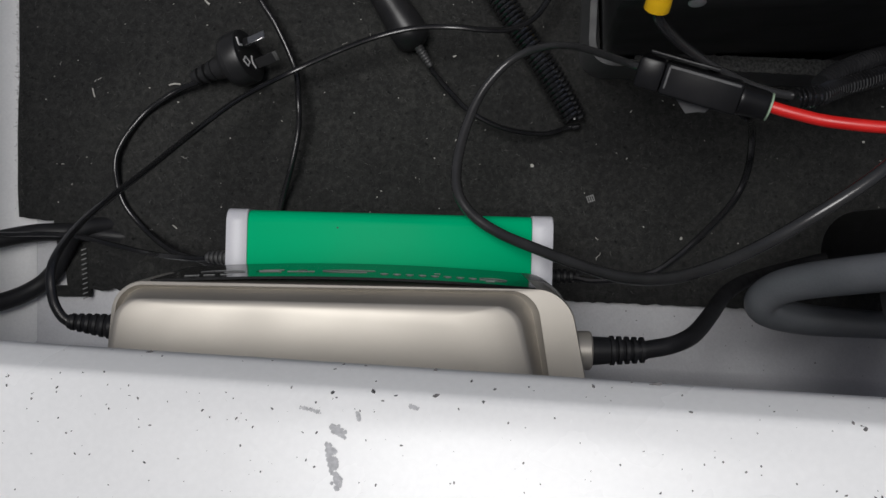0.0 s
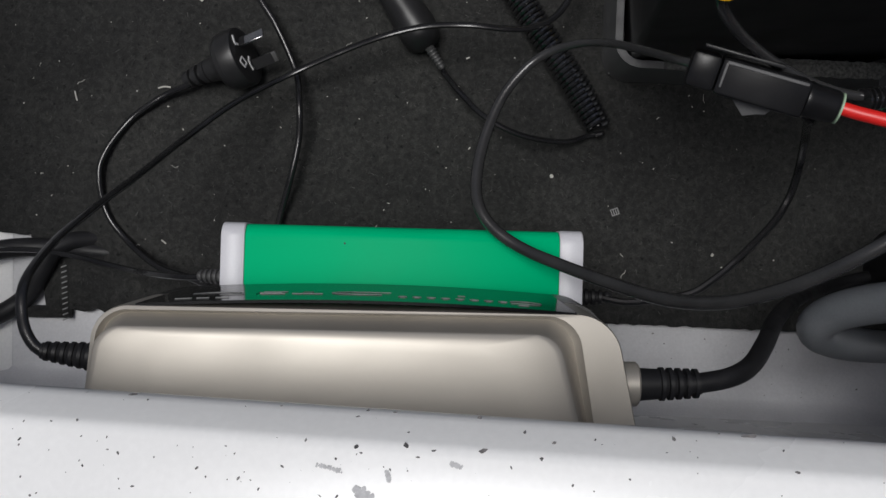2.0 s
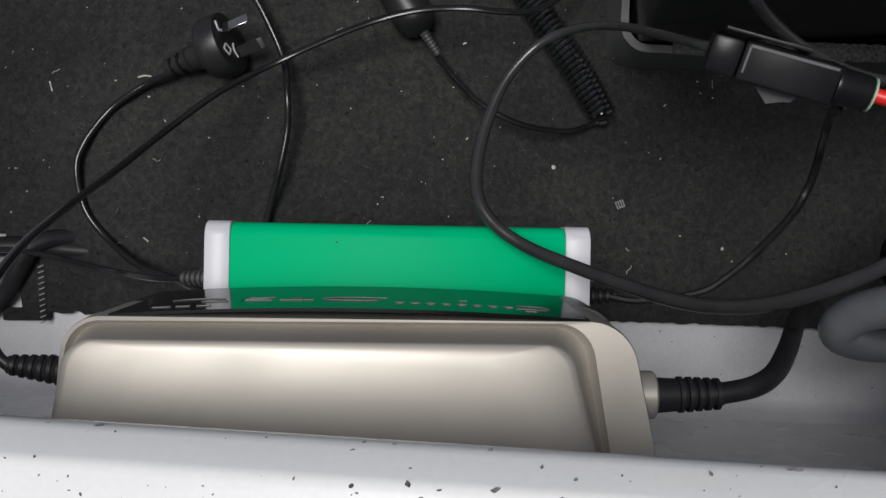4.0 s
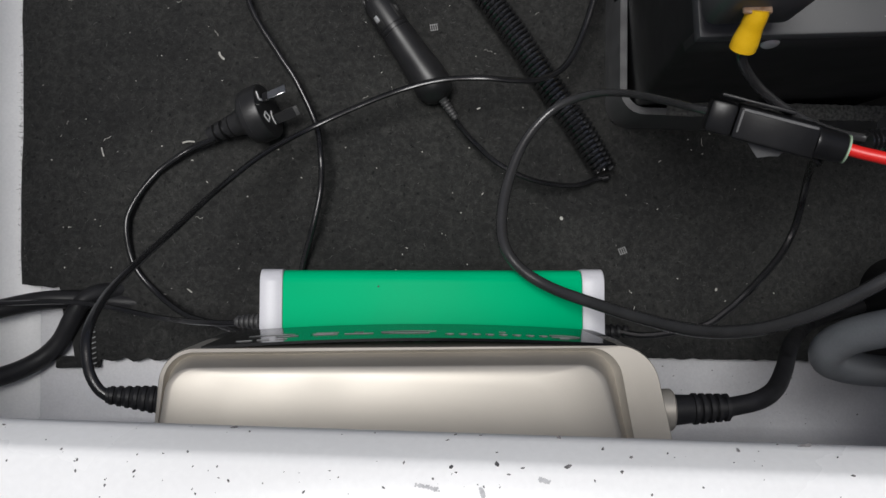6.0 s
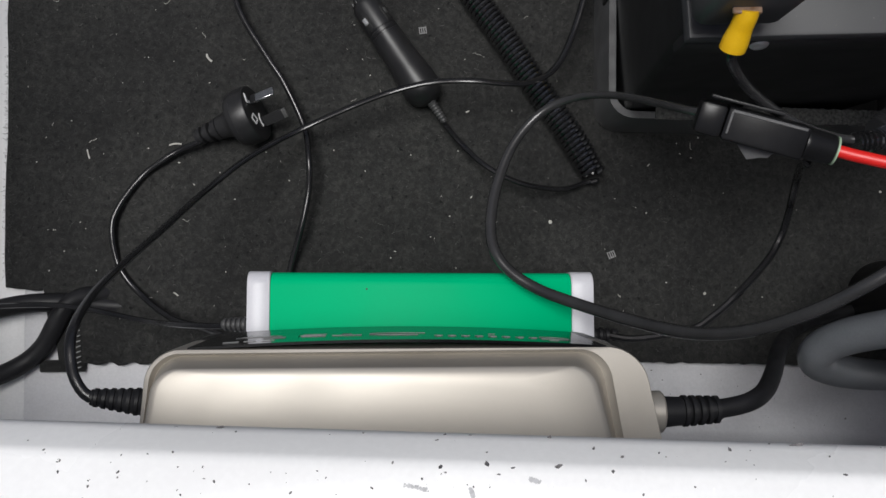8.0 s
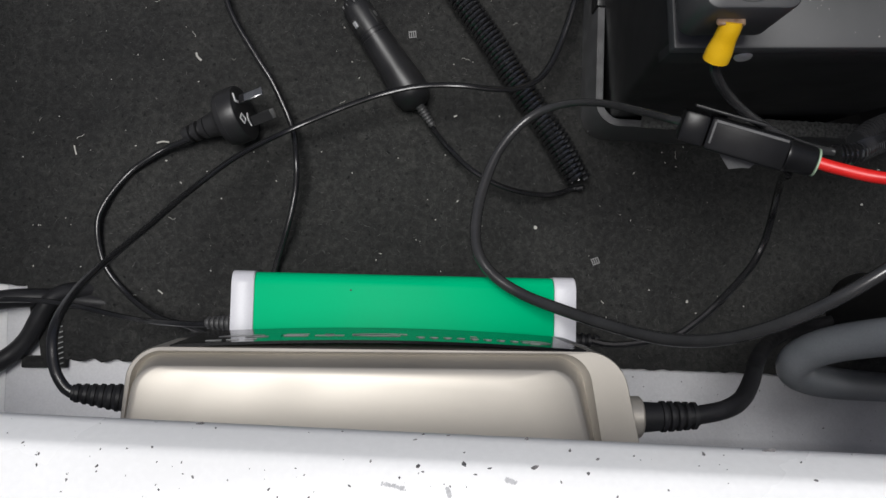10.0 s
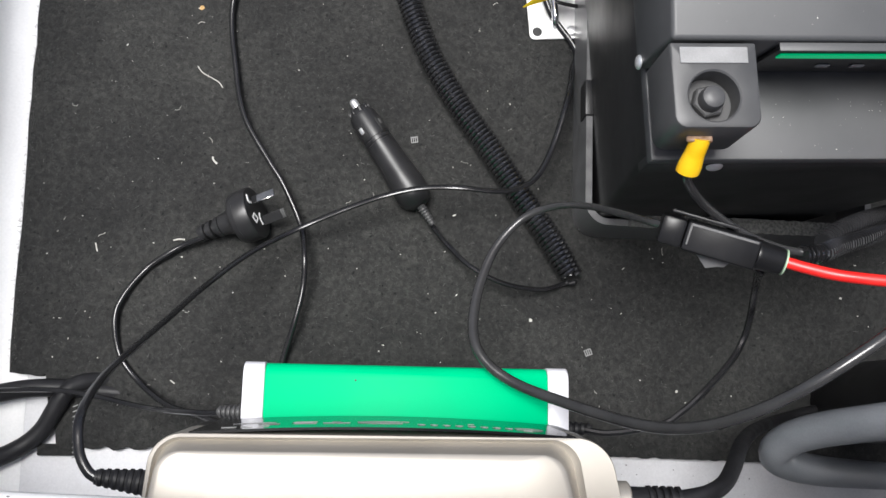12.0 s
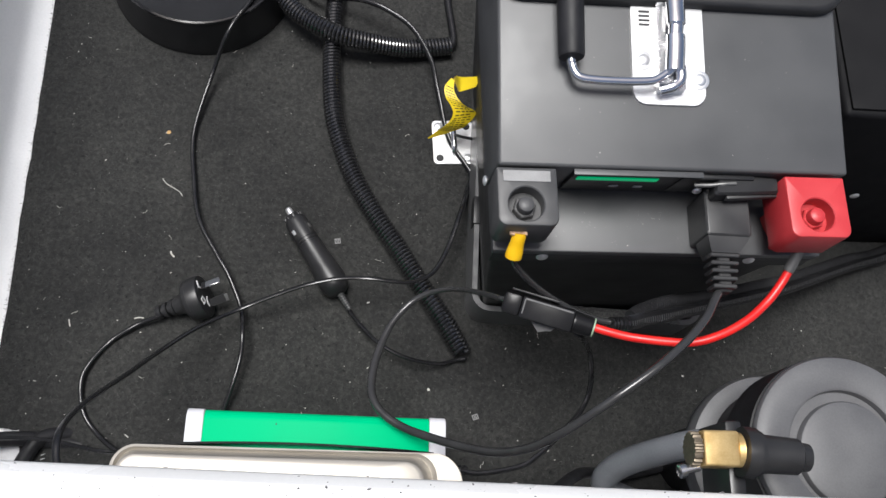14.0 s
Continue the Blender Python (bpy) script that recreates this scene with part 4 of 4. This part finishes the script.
film_pts = [(0.0165, -0.0072, 0.0), (0.0335, -0.0072, 0.0), (0.0315, -0.0105, -0.001), (0.0285, -0.0112, -0.0012), (0.0235, -0.0135, -0.002), (0.020, -0.0105, -0.001)]
loft([[tuple(fm @ Vector((x, y, z - k))) for x, y, z in film_pts] for k in (0.0, 0.0003)], bm=film)
part("tape_end", film, RIM, fuse, "torn grey tape end", smooth=False)
# two thin grey bars paint the sky's highlight along the barrel's edges
part("edge_highlight", box((0.0102, 0.0052, 0.0066), (0.0422, 0.0066, 0.0074), 0.0003, 1, m=fm), RIM, fuse, "grey painted highlight on the barrel's edge")
part("edge_highlight", box((0.0098, -0.0042, 0.0066), (0.0108, 0.0058, 0.0073), 0.0003, 1, m=fm), RIM, fuse, "grey painted highlight on the barrel's edge")
part("clip", box((0.0, 0.0088, -0.002), (0.032, 0.0105, 0.004), 0.0006, m=fm), PLASTIC, fuse)
red_pts = [Vector(p) - fo for p in ((0.0835, 0.0055, 0.230), (0.092, 0.0025, 0.2325), (0.108, -0.002, 0.238), (0.138, -0.005, 0.244), (0.157, -0.001, 0.248), (0.176, 0.009, 0.25), (0.191, 0.022, 0.252), (0.200, 0.034, 0.256), (0.2045, 0.0425, 0.26))]
part("red_cable", sweep(red_pts, 0.0028, 12), RED, fuse, "bright red cable")
part("crimp_sleeve", sweep([Vector(p) - fo for p in ((0.2035, 0.041, 0.2593), (0.207, 0.049, 0.2645), (0.2095, 0.057, 0.2705))], 0.0036, 12, 0.001), TERMINAL, fuse, "dark grey crimp sleeve")

neg = thing("black_battery_lead", "black battery lead with a yellow crimp terminal", "power lead", (0.02, 0.045, 0.25))


def at_neg(pts):
    return [(x - 0.02, y - 0.045, z - 0.25) for x, y, z in pts]


part("crimp_lug", box((-0.004, 0.0, 0.0375), (0.007, 0.012, 0.0392), 0.0005, 1), COPPER, neg, "copper lug")
part("crimp_sleeve", sweep(at_neg([(0.0224, 0.0475, 0.2875), (0.0222, 0.045, 0.285), (0.0217, 0.0412, 0.280), (0.0211, 0.0365, 0.274)]), lambda s: 0.0044 + 0.0008 * min(1, max(0, (s - 0.008) / 0.006)), 16, 0.0008, 0.85), YELLOW, neg, "yellow crimp sleeve")
part("cable", sweep(at_neg([(0.0212, 0.038, 0.276), (0.0243, 0.0345, 0.265), (0.038, 0.030, 0.245), (0.056, 0.0245, 0.228), (0.075, 0.0185, 0.2185), (0.089, 0.0145, 0.2165), (0.104, 0.0125, 0.2155)]), 0.0022, 12), GREYCABLE, neg)
conduit = sweep(at_neg([(0.098, 0.0115, 0.217), (0.110, 0.0135, 0.214), (0.125, 0.0195, 0.201), (0.148, 0.0275, 0.187), (0.173, 0.037, 0.168), (0.227, 0.057, 0.128), (0.270, 0.073, 0.100), (0.304, 0.086, 0.078), (0.39, 0.123, 0.030), (0.443, 0.142, 0.012), (0.513, 0.171, 0.008), (0.6, 0.22, 0.008)]), lambda q: 0.0043 + 0.0008 * (1 if (q / 0.0025) % 1 < 0.5 else -1), 12, 0.0004)
part("conduit", conduit, COIL, neg, "black corrugated conduit")
conduit = sweep(at_neg([(0.118, 0.0215, 0.200), (0.128, 0.0285, 0.194), (0.150, 0.038, 0.182), (0.176, 0.047, 0.162), (0.228, 0.066, 0.122), (0.272, 0.082, 0.095), (0.306, 0.095, 0.072), (0.392, 0.132, 0.026), (0.446, 0.151, 0.010), (0.6, 0.23, 0.008)]), lambda q: 0.0044 + 0.0006 * (1 if (q / 0.0025) % 1 < 0.5 else -1), 12, 0.0004)
part("conduit", conduit, RUBBER, neg, "dull black corrugated conduit")

# ---- latch plate on the carpet and its tag ----
plate = thing("floor_latch_plate", "polished steel latch plate screwed to the carpet", "latch plate", (0.019, 0.2385, 0.0), 4.0)
part("plate", loft([rect(-0.0195, 0.0195, -0.0225, 0.0225, 0.004, z) for z in (0.0004, 0.0016, 0.0019)]), PLATED, plate)
for x, y in ((0.0135, -0.0165), (-0.0135, 0.0165)):
    screw(plate, (x, y, 0.0019), (0, 0, 1), 0.0042)
for x, y in ((-0.0135, -0.0165), (0.0135, 0.0165)):
    part("bolt_hole", turned([(0, 0.0036), (0.0003, 0.0036), (0.00035, 0.003)], (x, y, 0.0018), axis=(0, 0, 1), sides=20), INK, plate, "dark open screw hole")
part("staple", sweep([(0.0, -0.012, 0.001), (0.0, -0.011, 0.006), (0.0, -0.006, 0.009), (0.0, 0.006, 0.009), (0.0, 0.011, 0.006), (0.0, 0.012, 0.001)], 0.0026, 12, 0.001), CHROME, plate)
part("cable_tie", sweep([(0.0, 0.003, 0.0125), (0.007, 0.0005, 0.013), (0.016, -0.001, 0.012), (0.022, -0.0005, 0.009)], 0.0016, 8, 0.001, 0.6), PLASTIC, plate)


def ribbon(pts, widths, thick=0.0003):
    """A curled band through points, each with its half-width vector."""
    bm = bmesh.new()
    q = curve_points(pts, 0.0015)[0]
    s = np.linspace(0, 1, len(q))
    w = np.stack([np.interp(s, np.linspace(0, 1, len(widths)), [v[k] for v in widths]) for k in range(3)], 1)
    l = [(bm.verts.new(a - b), bm.verts.new(a + b)) for a, b in zip(q, w)]
    for (a, b), (c, d) in zip(l, l[1:]):
        bm.faces.new((a, b, d, c))
    r = bmesh.ops.extrude_face_region(bm, geom=bm.faces[:])
    bmesh.ops.translate(bm, verts=[v for v in r["geom"] if isinstance(v, bmesh.types.BMVert)], vec=(0, 0, thick))
    return bm


tag = thing("warning_tag", "crumpled yellow warning tag wrapped on a cable above the latch plate", "tag", (0.02, 0.265, 0.0))
part("tag_end", ribbon([(0.008, -0.014, 0.1), (0.001, -0.012, 0.092), (-0.006, -0.008, 0.082), (-0.008, 0.004, 0.064)], [(0.0025, 0.0055, 0), (0.0017, 0.0068, 0), (-0.0011, 0.0078, 0), (-0.0014, 0.0036, 0)]), TAG, tag)
tag_pts = [(-0.009, 0.01, 0.058), (-0.012, 0.0, 0.058), (-0.008, -0.01, 0.056), (0.003, -0.019, 0.05), (-0.003, -0.027, 0.04), (-0.014, -0.03, 0.03), (-0.027, -0.033, 0.02)]
tag_w = [(0.0015, -0.0012, 0), (0.0053, -0.0023, 0), (0.0086, -0.0018, 0), (0.0113, 0.0027, 0), (0.0098, 0.0006, 0), (0.0052, -0.0003, 0), (0.0005, -0.0002, 0)]
film = part("film", ribbon(tag_pts, tag_w), TAG, tag)
prt = bmesh.new()
rg = random.Random(8)
q = curve_points(tag_pts, 0.0015)[0]
for i in range(6, len(q) - 12, 2):
    w = np.array([np.interp(i / (len(q) - 1), np.linspace(0, 1, len(tag_w)), [v[k] for v in tag_w]) for k in range(3)])
    u = (q[i + 1] - q[i]) * 0.36
    x = -0.75
    while x < 0.6:
        e = x + rg.uniform(0.15, 0.4)
        vs = [prt.verts.new(q[i] + w * s + u * k + np.array((0, 0, 0.0006))) for s, k in ((x, -1), (e, -1), (e, 1), (x, 1))]
        prt.faces.new(vs)
        x = e + 0.12
part("print_lines", prt, INK, film, "black printed lines", smooth=False)

# ---- hose and reel ----
reel = thing("hose_reel", "grey moulded hose reel with stacked round flanges", "hose reel", (0.2065, -0.0745, 0.0))
part("pedestal", turned([(0, 0.026), (0.003, 0.028), (0.195, 0.028), (0.198, 0.027)], (0.026, 0.018, -0.006), axis=(0, 0, 1), sides=40), PLASTIC, reel)
part("lower_flange", turned([(0.192, 0.046), (0.193, 0.053), (0.197, 0.0556), (0.206, 0.056), (0.212, 0.0546), (0.2135, 0.05)], (-0.002, 0.001, 0), axis=(0, 0, 1), sides=64), REEL, reel)
part("spacer", turned([(0.214, 0.045), (0.2145, 0.0468), (0.25, 0.0468), (0.2505, 0.0535), (0.286, 0.0541), (0.287, 0.052)], (0.001, 0.0, 0), axis=(0, 0, 1), sides=64), RUBBER, reel, "black band below the upper flange")
part("upper_flange", turned([(0.2872, 0.0505), (0.2875, 0.0532), (0.290, 0.0538), (0.2925, 0.0528), (0.2938, 0.0505), (0.2942, 0.046), (0.2944, 0.0352), (0.2935, 0.0338), (0.2915, 0.0333), (0.2895, 0.033)], (0.001, 0.0, 0), axis=(0, 0, 1), sides=64), REEL, reel)
part("hub", turned([(0.2875, 0.0298), (0.2925, 0.0298), (0.2942, 0.029), (0.295, 0.027), (0.2954, 0.01)], (0.0025, -0.0022, 0), axis=(0, 0, 1), sides=48), REEL, reel)
part("groove_ring", turned([(0.2875, 0.0342), (0.2892, 0.034), (0.2894, 0.02), (0.2875, 0.02)], (0.001, 0.0, 0), axis=(0, 0, 1), sides=48), CABLE, reel, "black groove round the hub")

hose = thing("grey_hose", "loop of pale grey vinyl hose above the white pan", "hose", (0.15, -0.08, 0.14))
part("hose", sweep([(x - 0.15, y + 0.08, z - 0.14) for x, y, z in ((0.170, -0.0665, 0.238), (0.155, -0.066, 0.236), (0.141, -0.067, 0.226), (0.128, -0.070, 0.205), (0.118, -0.0735, 0.182), (0.1115, -0.078, 0.165), (0.1085, -0.0845, 0.152), (0.114, -0.090, 0.142), (0.130, -0.0945, 0.128), (0.16, -0.099, 0.10), (0.20, -0.103, 0.065), (0.25, -0.107, 0.03), (0.31, -0.11, 0.003))], 0.0090, 18, 0.003), HOSE, hose)

tap = thing("brass_hose_fitting", "worn brass hose fitting with a black clamp resting on the reel", "hose fitting", (0.11, -0.081, 0.338))
hexo = outline([(-0.0088, -0.0088), (0.0088, -0.0088), (0.0088, 0.0082), (-0.0088, 0.0082)], 0.0014, 4)
part("square_nut", loft([[(x, p.x * k, p.y * k) for p in hexo] for x, k in ((-0.0085, 0.95), (-0.008, 1), (0.0088, 1), (0.0095, 0.95))]), BRASS, tap)
part("thread_ring", turned([(0, 0.006), (0.0005, 0.0085), (0.0035, 0.0088), (0.004, 0.0078)], (0.0093, 0, 0), axis=(1, 0, 0), sides=24), BRASS, tap)
teeth = [(math.cos(radians(5 * k)), math.sin(radians(5 * k)), 0.0088 if k % 4 < 2 else 0.0079) for k in range(72)]
knurl = loft([[(x, c * r * f, q * r * f) for c, q, r in teeth] for x, f in ((-0.0136, 0.6), (-0.0134, 0.96), (-0.0128, 1.0), (-0.0092, 1.0), (-0.0088, 0.8))])
part("knurled_cap", knurl, material("tarnished metal", (0.13, 0.11, 0.08), (0.24, 0.2, 0.15), 0.5, metal=0.8, scale=300), tap, "dark knurled cap")
part("clamp_screw", turned([(0, 0.0024), (0.007, 0.0024), (0.0072, 0.0035), (0.0102, 0.0035), (0.0105, 0.003)], (-0.0085, -0.0085, -0.002), axis=(-1, -0.25, 0)), STEEL, tap, "steel clamp screw")
part("valve_body", turned([(0.0133, 0.009), (0.0136, 0.0125), (0.0165, 0.0128), (0.02, 0.0128), (0.0205, 0.0115), (0.023, 0.0112), (0.0235, 0.0098), (0.043, 0.0092), (0.0445, 0.0075), (0.049, 0.007), (0.0495, 0.0055)], (0, 0, 0), axis=(1, -0.06, 0), sides=32), PLASTIC, tap, "black valve body")
part("clamp_bar", box((0.0105, -0.05, -0.044), (0.0195, 0.016, -0.0085), 0.0015), PLASTIC, tap, "black clamp bar")

# ---- round container and thick cables ----
pot = thing("round_container", "black round plastic container on the carpet", "container", (-0.23, 0.402, 0.0))
part("shell", turned([(0, 0.086), (0.0012, 0.0885), (0.012, 0.0878), (0.038, 0.0832), (0.0425, 0.083), (0.0445, 0.0822), (0.0455, 0.0805), (0.0445, 0.0788), (0.041, 0.0775)], (0, 0, 0), axis=(0, 0, 1), sides=72), PLASTIC, pot)
part("lid", turned([(0.0405, 0.0772), (0.0428, 0.0765), (0.0435, 0.07), (0.0437, 0.03)], (0, 0, 0), axis=(0, 0, 1), sides=72), LACQUER, pot, "glossy black lid")
part("rim_band", turned([(0.0436, 0.0826), (0.0446, 0.0832), (0.0462, 0.0826), (0.0468, 0.081), (0.046, 0.0794)], (0, 0, 0), axis=(0, 0, 1), sides=72), LACQUER, pot, "glossy black rim")

thick = thing("thick_black_cable", "thick black cable lying in the corner of the white pan", "cable", (-0.35, -0.07, 0.0), group="thick cables in the corner")
part("cable", sweep([(x + 0.35, y + 0.07, z) for x, y, z in ((-0.285, -0.055, -0.0065), (-0.305, -0.0535, -0.003), (-0.324, -0.052, 0.004), (-0.346, -0.053, 0.007), (-0.368, -0.058, 0.016), (-0.40, -0.066, 0.03))], 0.0062, 12), RUBBER, thick)
thick2 = thing("thick_black_cable", "thick black cable bending down across the white pan", "cable", (-0.34, -0.08, 0.0), group="thick cables in the corner")
part("cable", sweep([(x + 0.34, y + 0.08, z) for x, y, z in ((-0.296, -0.0455, -0.006), (-0.311, -0.0485, 0.002), (-0.3205, -0.055, 0.006), (-0.327, -0.066, 0.004), (-0.336, -0.0805, 0.0002), (-0.349, -0.092, 0.0005), (-0.367, -0.101, 0.01), (-0.40, -0.11, 0.03))], 0.0062, 12), RUBBER, thick2)


# ---- lint, crumbs and dirt ----
def fleck(bm, x, y, z, size, rng, long=1.0, ang=None):
    """One small uneven flake."""
    ang = rng.uniform(0, 6.28) if ang is None else ang
    n = 6
    top = []
    for k in range(n):
        a = k * 2 * math.pi / n
        r = size * rng.uniform(0.6, 1.1)
        u, v = r * math.cos(a) * long, r * math.sin(a)
        top.append((x + u * math.cos(ang) - v * math.sin(ang), y + u * math.sin(ang) + v * math.cos(ang)))
    lo = [bm.verts.new((p, q, z)) for p, q in top]
    hi = bm.verts.new((x, y, z + size * 0.6))
    for k in range(n):
        bm.faces.new((lo[k], lo[(k + 1) % n], hi))


def hair(bm, x, y, z, length, rng, r=0.00018, curl=1.0):
    a = rng.uniform(0, 6.28)
    p = [(x, y, z)]
    for k in range(4):
        a += rng.uniform(-curl, curl)
        p.append((p[-1][0] + length / 4 * math.cos(a), p[-1][1] + length / 4 * math.sin(a), z + rng.uniform(0, 0.0006)))
    sweep(p, r, 4, length / 8, bm=bm)


def crumb(label, at, ctrl, r, mat):
    ob = thing("lint_fibre", label, "lint", (*at, 0.0003))
    part("fibre", sweep([(a, b, c + r) for a, b, c in ctrl], r, 6, 0.0006), mat, ob)


crumb("curled white scrap of lint on the carpet", (-0.231, 0.112), [(-0.0013, 0.0028, 0), (-0.0008, 0.0008, 0.0004), (0.0008, -0.0012, 0.0004), (0.0022, -0.0022, 0)], 0.0007, LINT)
crumb("short pale straw on the carpet", (-0.3095, 0.0465), [(-0.0008, 0.003, 0), (0.0, 0.0, 0.0004), (0.0008, -0.003, 0)], 0.00045, LINT)
crumb("long pale thread lying on the carpet", (-0.237, 0.176), [(-0.010, 0.008, 0), (-0.006, 0.003, 0.0003), (0.001, -0.001, 0.0005), (0.006, -0.004, 0.0003), (0.009, -0.008, 0)], 0.0003, LINT)
crumb("short pale straw on the carpet", (-0.251, -0.047), [(-0.0015, 0.001, 0), (0, 0, 0.0003), (0.0015, -0.0013, 0)], 0.0004, LINT)
crumb("pale knotted scrap beside the plug lead", (-0.2525, 0.053), [(-0.004, -0.0005, 0), (0, 0.0004, 0.0006), (0.004, 0.0002, 0)], 0.0006, LINT)
for label, x, y, s, mat in (("tan crumb on the carpet", -0.247, 0.231, 0.0022, STRAW), ("white crumb on the carpet", 0.0, 0.0, 0.0017, LINT), ("white crumb on the carpet", 0.1055, -0.05, 0.0013, LINT)):
    ob = thing("crumb", label, "crumb", (x, y, 0.0))
    bm = bmesh.new()
    fleck(bm, 0, 0, 0.0, s, random.Random(int(x * 1000)))
    part("grain", bm, mat, ob)
for x, y, turn in ((0.041, -0.023, 20), (-0.0865, 0.1325, 8)):
    chip = thing("plastic_chip", "small ribbed grey plastic chip on the carpet", "chip", (x, y, 0.0), turn)
    bm = bmesh.new()
    for k in range(4):
        box((-0.0021 + k * 0.0015, -0.0024, 0.0002), (-0.0015 + k * 0.0015, 0.0024, 0.0011), 0.0001, 1, bm)
    for y0 in (-0.0022, 0.0017):
        box((-0.0021, y0, 0.0), (0.0029, y0 + 0.0005, 0.0007), 0.0001, 1, bm)
    part("plate", bm, GREYLABEL, chip)

rng = random.Random(21)
lint = bmesh.new()
for i in range(430):
    x, y = rng.uniform(-0.35, 0.45), rng.uniform(-0.085, 0.5)
    if rng.random() < 0.82:
        fleck(lint, x, y, 0.0001, rng.choice((0.00022, 0.0003, 0.0003, 0.0004, 0.0005)), rng, rng.uniform(1, 2.2))
    else:
        hair(lint, x, y, 0.0004, rng.uniform(0.0015, 0.007), rng, rng.choice((0.0001, 0.00013, 0.00018)))
for x, y, size, long in ((-0.173, 0.184, 0.0007, 1), (-0.299, 0.199, 0.0005, 2.4), (-0.056, 0.076, 0.0005, 4), (-0.126, 0.035, 0.0005, 1.2), (-0.095, 0.046, 0.0005, 1), (-0.054, 0.017, 0.0004, 3.5), (-0.069, 0.004, 0.0005, 1.6), (-0.082, -0.010, 0.0005, 1), (-0.109, -0.024, 0.0005, 1.4), (-0.330, -0.004, 0.0005, 1), (-0.314, 0.001, 0.0005, 1.3), (-0.240, 0.026, 0.0004, 3), (-0.213, 0.016, 0.0006, 1), (-0.303, -0.031, 0.0006, 1), (0.069, 0.039, 0.0004, 4), (0.099, 0.044, 0.0005, 1.3), (0.246, 0.045, 0.0004, 3.5), (0.233, 0.020, 0.0011, 1)):
    fleck(lint, x, y, 0.0002, size, rng, long)
tagged(part("lint", lint, LINT), "pale lint and fibres scattered on the carpet", "lint", kind="stuff")

grit = bmesh.new()


def lip_z(d, x):
    return lip_rise(x) + float(np.interp(d, [p[0] for p in lip_profile[7:16]], [p[1] for p in lip_profile[7:16]]))


for i in range(2600):
    x, d = rng.uniform(-0.36, 0.45), rng.uniform(0.001, 0.075)
    if rng.random() > 0.45 + 2.2 * max(0, x + 0.05):
        continue
    s = min(0.0004, 0.00019 * math.exp(rng.gauss(0, 0.62)))
    fleck(grit, x, front_y(x) - d, lip_z(d, x) - 0.00004, s, rng, rng.uniform(1, 2.5))
for x, y, s, l in ((-0.0955, -0.105, 0.0011, 1.2), (-0.0825, -0.1045, 0.001, 1.7), (-0.0635, -0.105, 0.0011, 1.5), (-0.0525, -0.1012, 0.0008, 1.6), (-0.0455, -0.103, 0.0008, 1.2), (-0.049, -0.1063, 0.0007, 1.6), (-0.124, -0.112, 0.0006, 1.2), (-0.157, -0.115, 0.0006, 1.5),
                   (-0.141, -0.133, 0.0006, 1.3), (-0.092, -0.110, 0.0005, 1.2), (-0.104, -0.117, 0.0006, 1.6), (-0.112, -0.114, 0.0005, 1.2), (-0.076, -0.131, 0.0005, 1.4), (-0.083, -0.121, 0.0005, 1.3), (-0.062, -0.115, 0.0005, 1.2), (-0.015, -0.1018, 0.0007, 2.2), (0.057, -0.1085, 0.0009, 1.6), (0.06, -0.110, 0.0011, 1.4), (0.012, -0.107, 0.0008, 1.8), (0.03, -0.112, 0.0007, 1.5)):
    fleck(grit, x, y, lip_z(front_y(x) - y, x) - 0.0002, s * 0.85, rng, l)
for i in range(26):
    x = rng.uniform(-0.33, 0.4)
    fleck(grit, x, front_y(x) - rng.uniform(0.0, 0.0006), lip_rise(x) + 0.334 + rng.uniform(0, 0.002), rng.uniform(0.0002, 0.0007), rng, rng.uniform(1, 3), rng.uniform(-0.3, 0.3))
for i in range(110):
    x = rng.uniform(0.01, 0.34)
    fleck(grit, x, -0.0945 - 0.028 * x - rng.uniform(0.003, 0.045), -0.0066, 0.0003 * math.exp(rng.gauss(0, 0.5)), rng, rng.uniform(1, 2))
tagged(part("grit", grit, GRIT), "dark grit and paint chips on the white lip", "dirt", kind="stuff")

dust = bmesh.new()
turn = pose(0.013, 0.048, 0.0, 0, 0, 2.0)
for i in range(130):
    if i < 80:
        x, y = rng.uniform(0.0, 0.21), rng.uniform(0.042, 0.132)
        z = 0.2995 + 0.1567 * (y - 0.037) + 0.00005
    else:
        x, y, z = rng.uniform(0.04, 0.125), rng.uniform(0.004, 0.03), 0.2502
    q = turn @ Vector((x, y, z))
    fleck(dust, q.x, q.y, q.z, 0.0001 * math.exp(rng.gauss(0, 0.5)), rng, rng.uniform(1, 2.5))
tagged(part("dust", dust, LINT), "pale dust specks on the battery box", "dust", kind="stuff")

smear = bmesh.new()
for x0, y0, x1, y1, s in ((-0.0948, -0.1147, -0.0918, -0.117, 0.0015), (-0.0955, -0.1205, -0.0928, -0.1325, 0.0018), (-0.105, -0.1095, -0.099, -0.1107, 0.0007), (-0.0875, -0.1105, -0.0867, -0.1125, 0.0007), (-0.0715, -0.1078, -0.069, -0.1086, 0.0008)):
    for k in range(80):
        t = rng.random()
        x, y = x0 + (x1 - x0) * t + rng.uniform(-0.7, 0.7) * s, y0 + (y1 - y0) * t + rng.uniform(-0.6, 0.6) * s
        n = 9
        c = [(x + s * rng.uniform(0.2, 0.5) * math.cos(a), y + s * rng.uniform(0.2, 0.5) * math.sin(a)) for a in np.arange(n) * 2 * math.pi / n]
        h = 0.00008 + 0.000003 * k
        smear.faces.new([smear.verts.new((a, b, lip_z(front_y(a) - b, a) + h)) for a, b in c])
tagged(part("smear", smear, SMEAR, smooth=False), "grey dirt smears on the white lip", "dirt", kind="stuff")
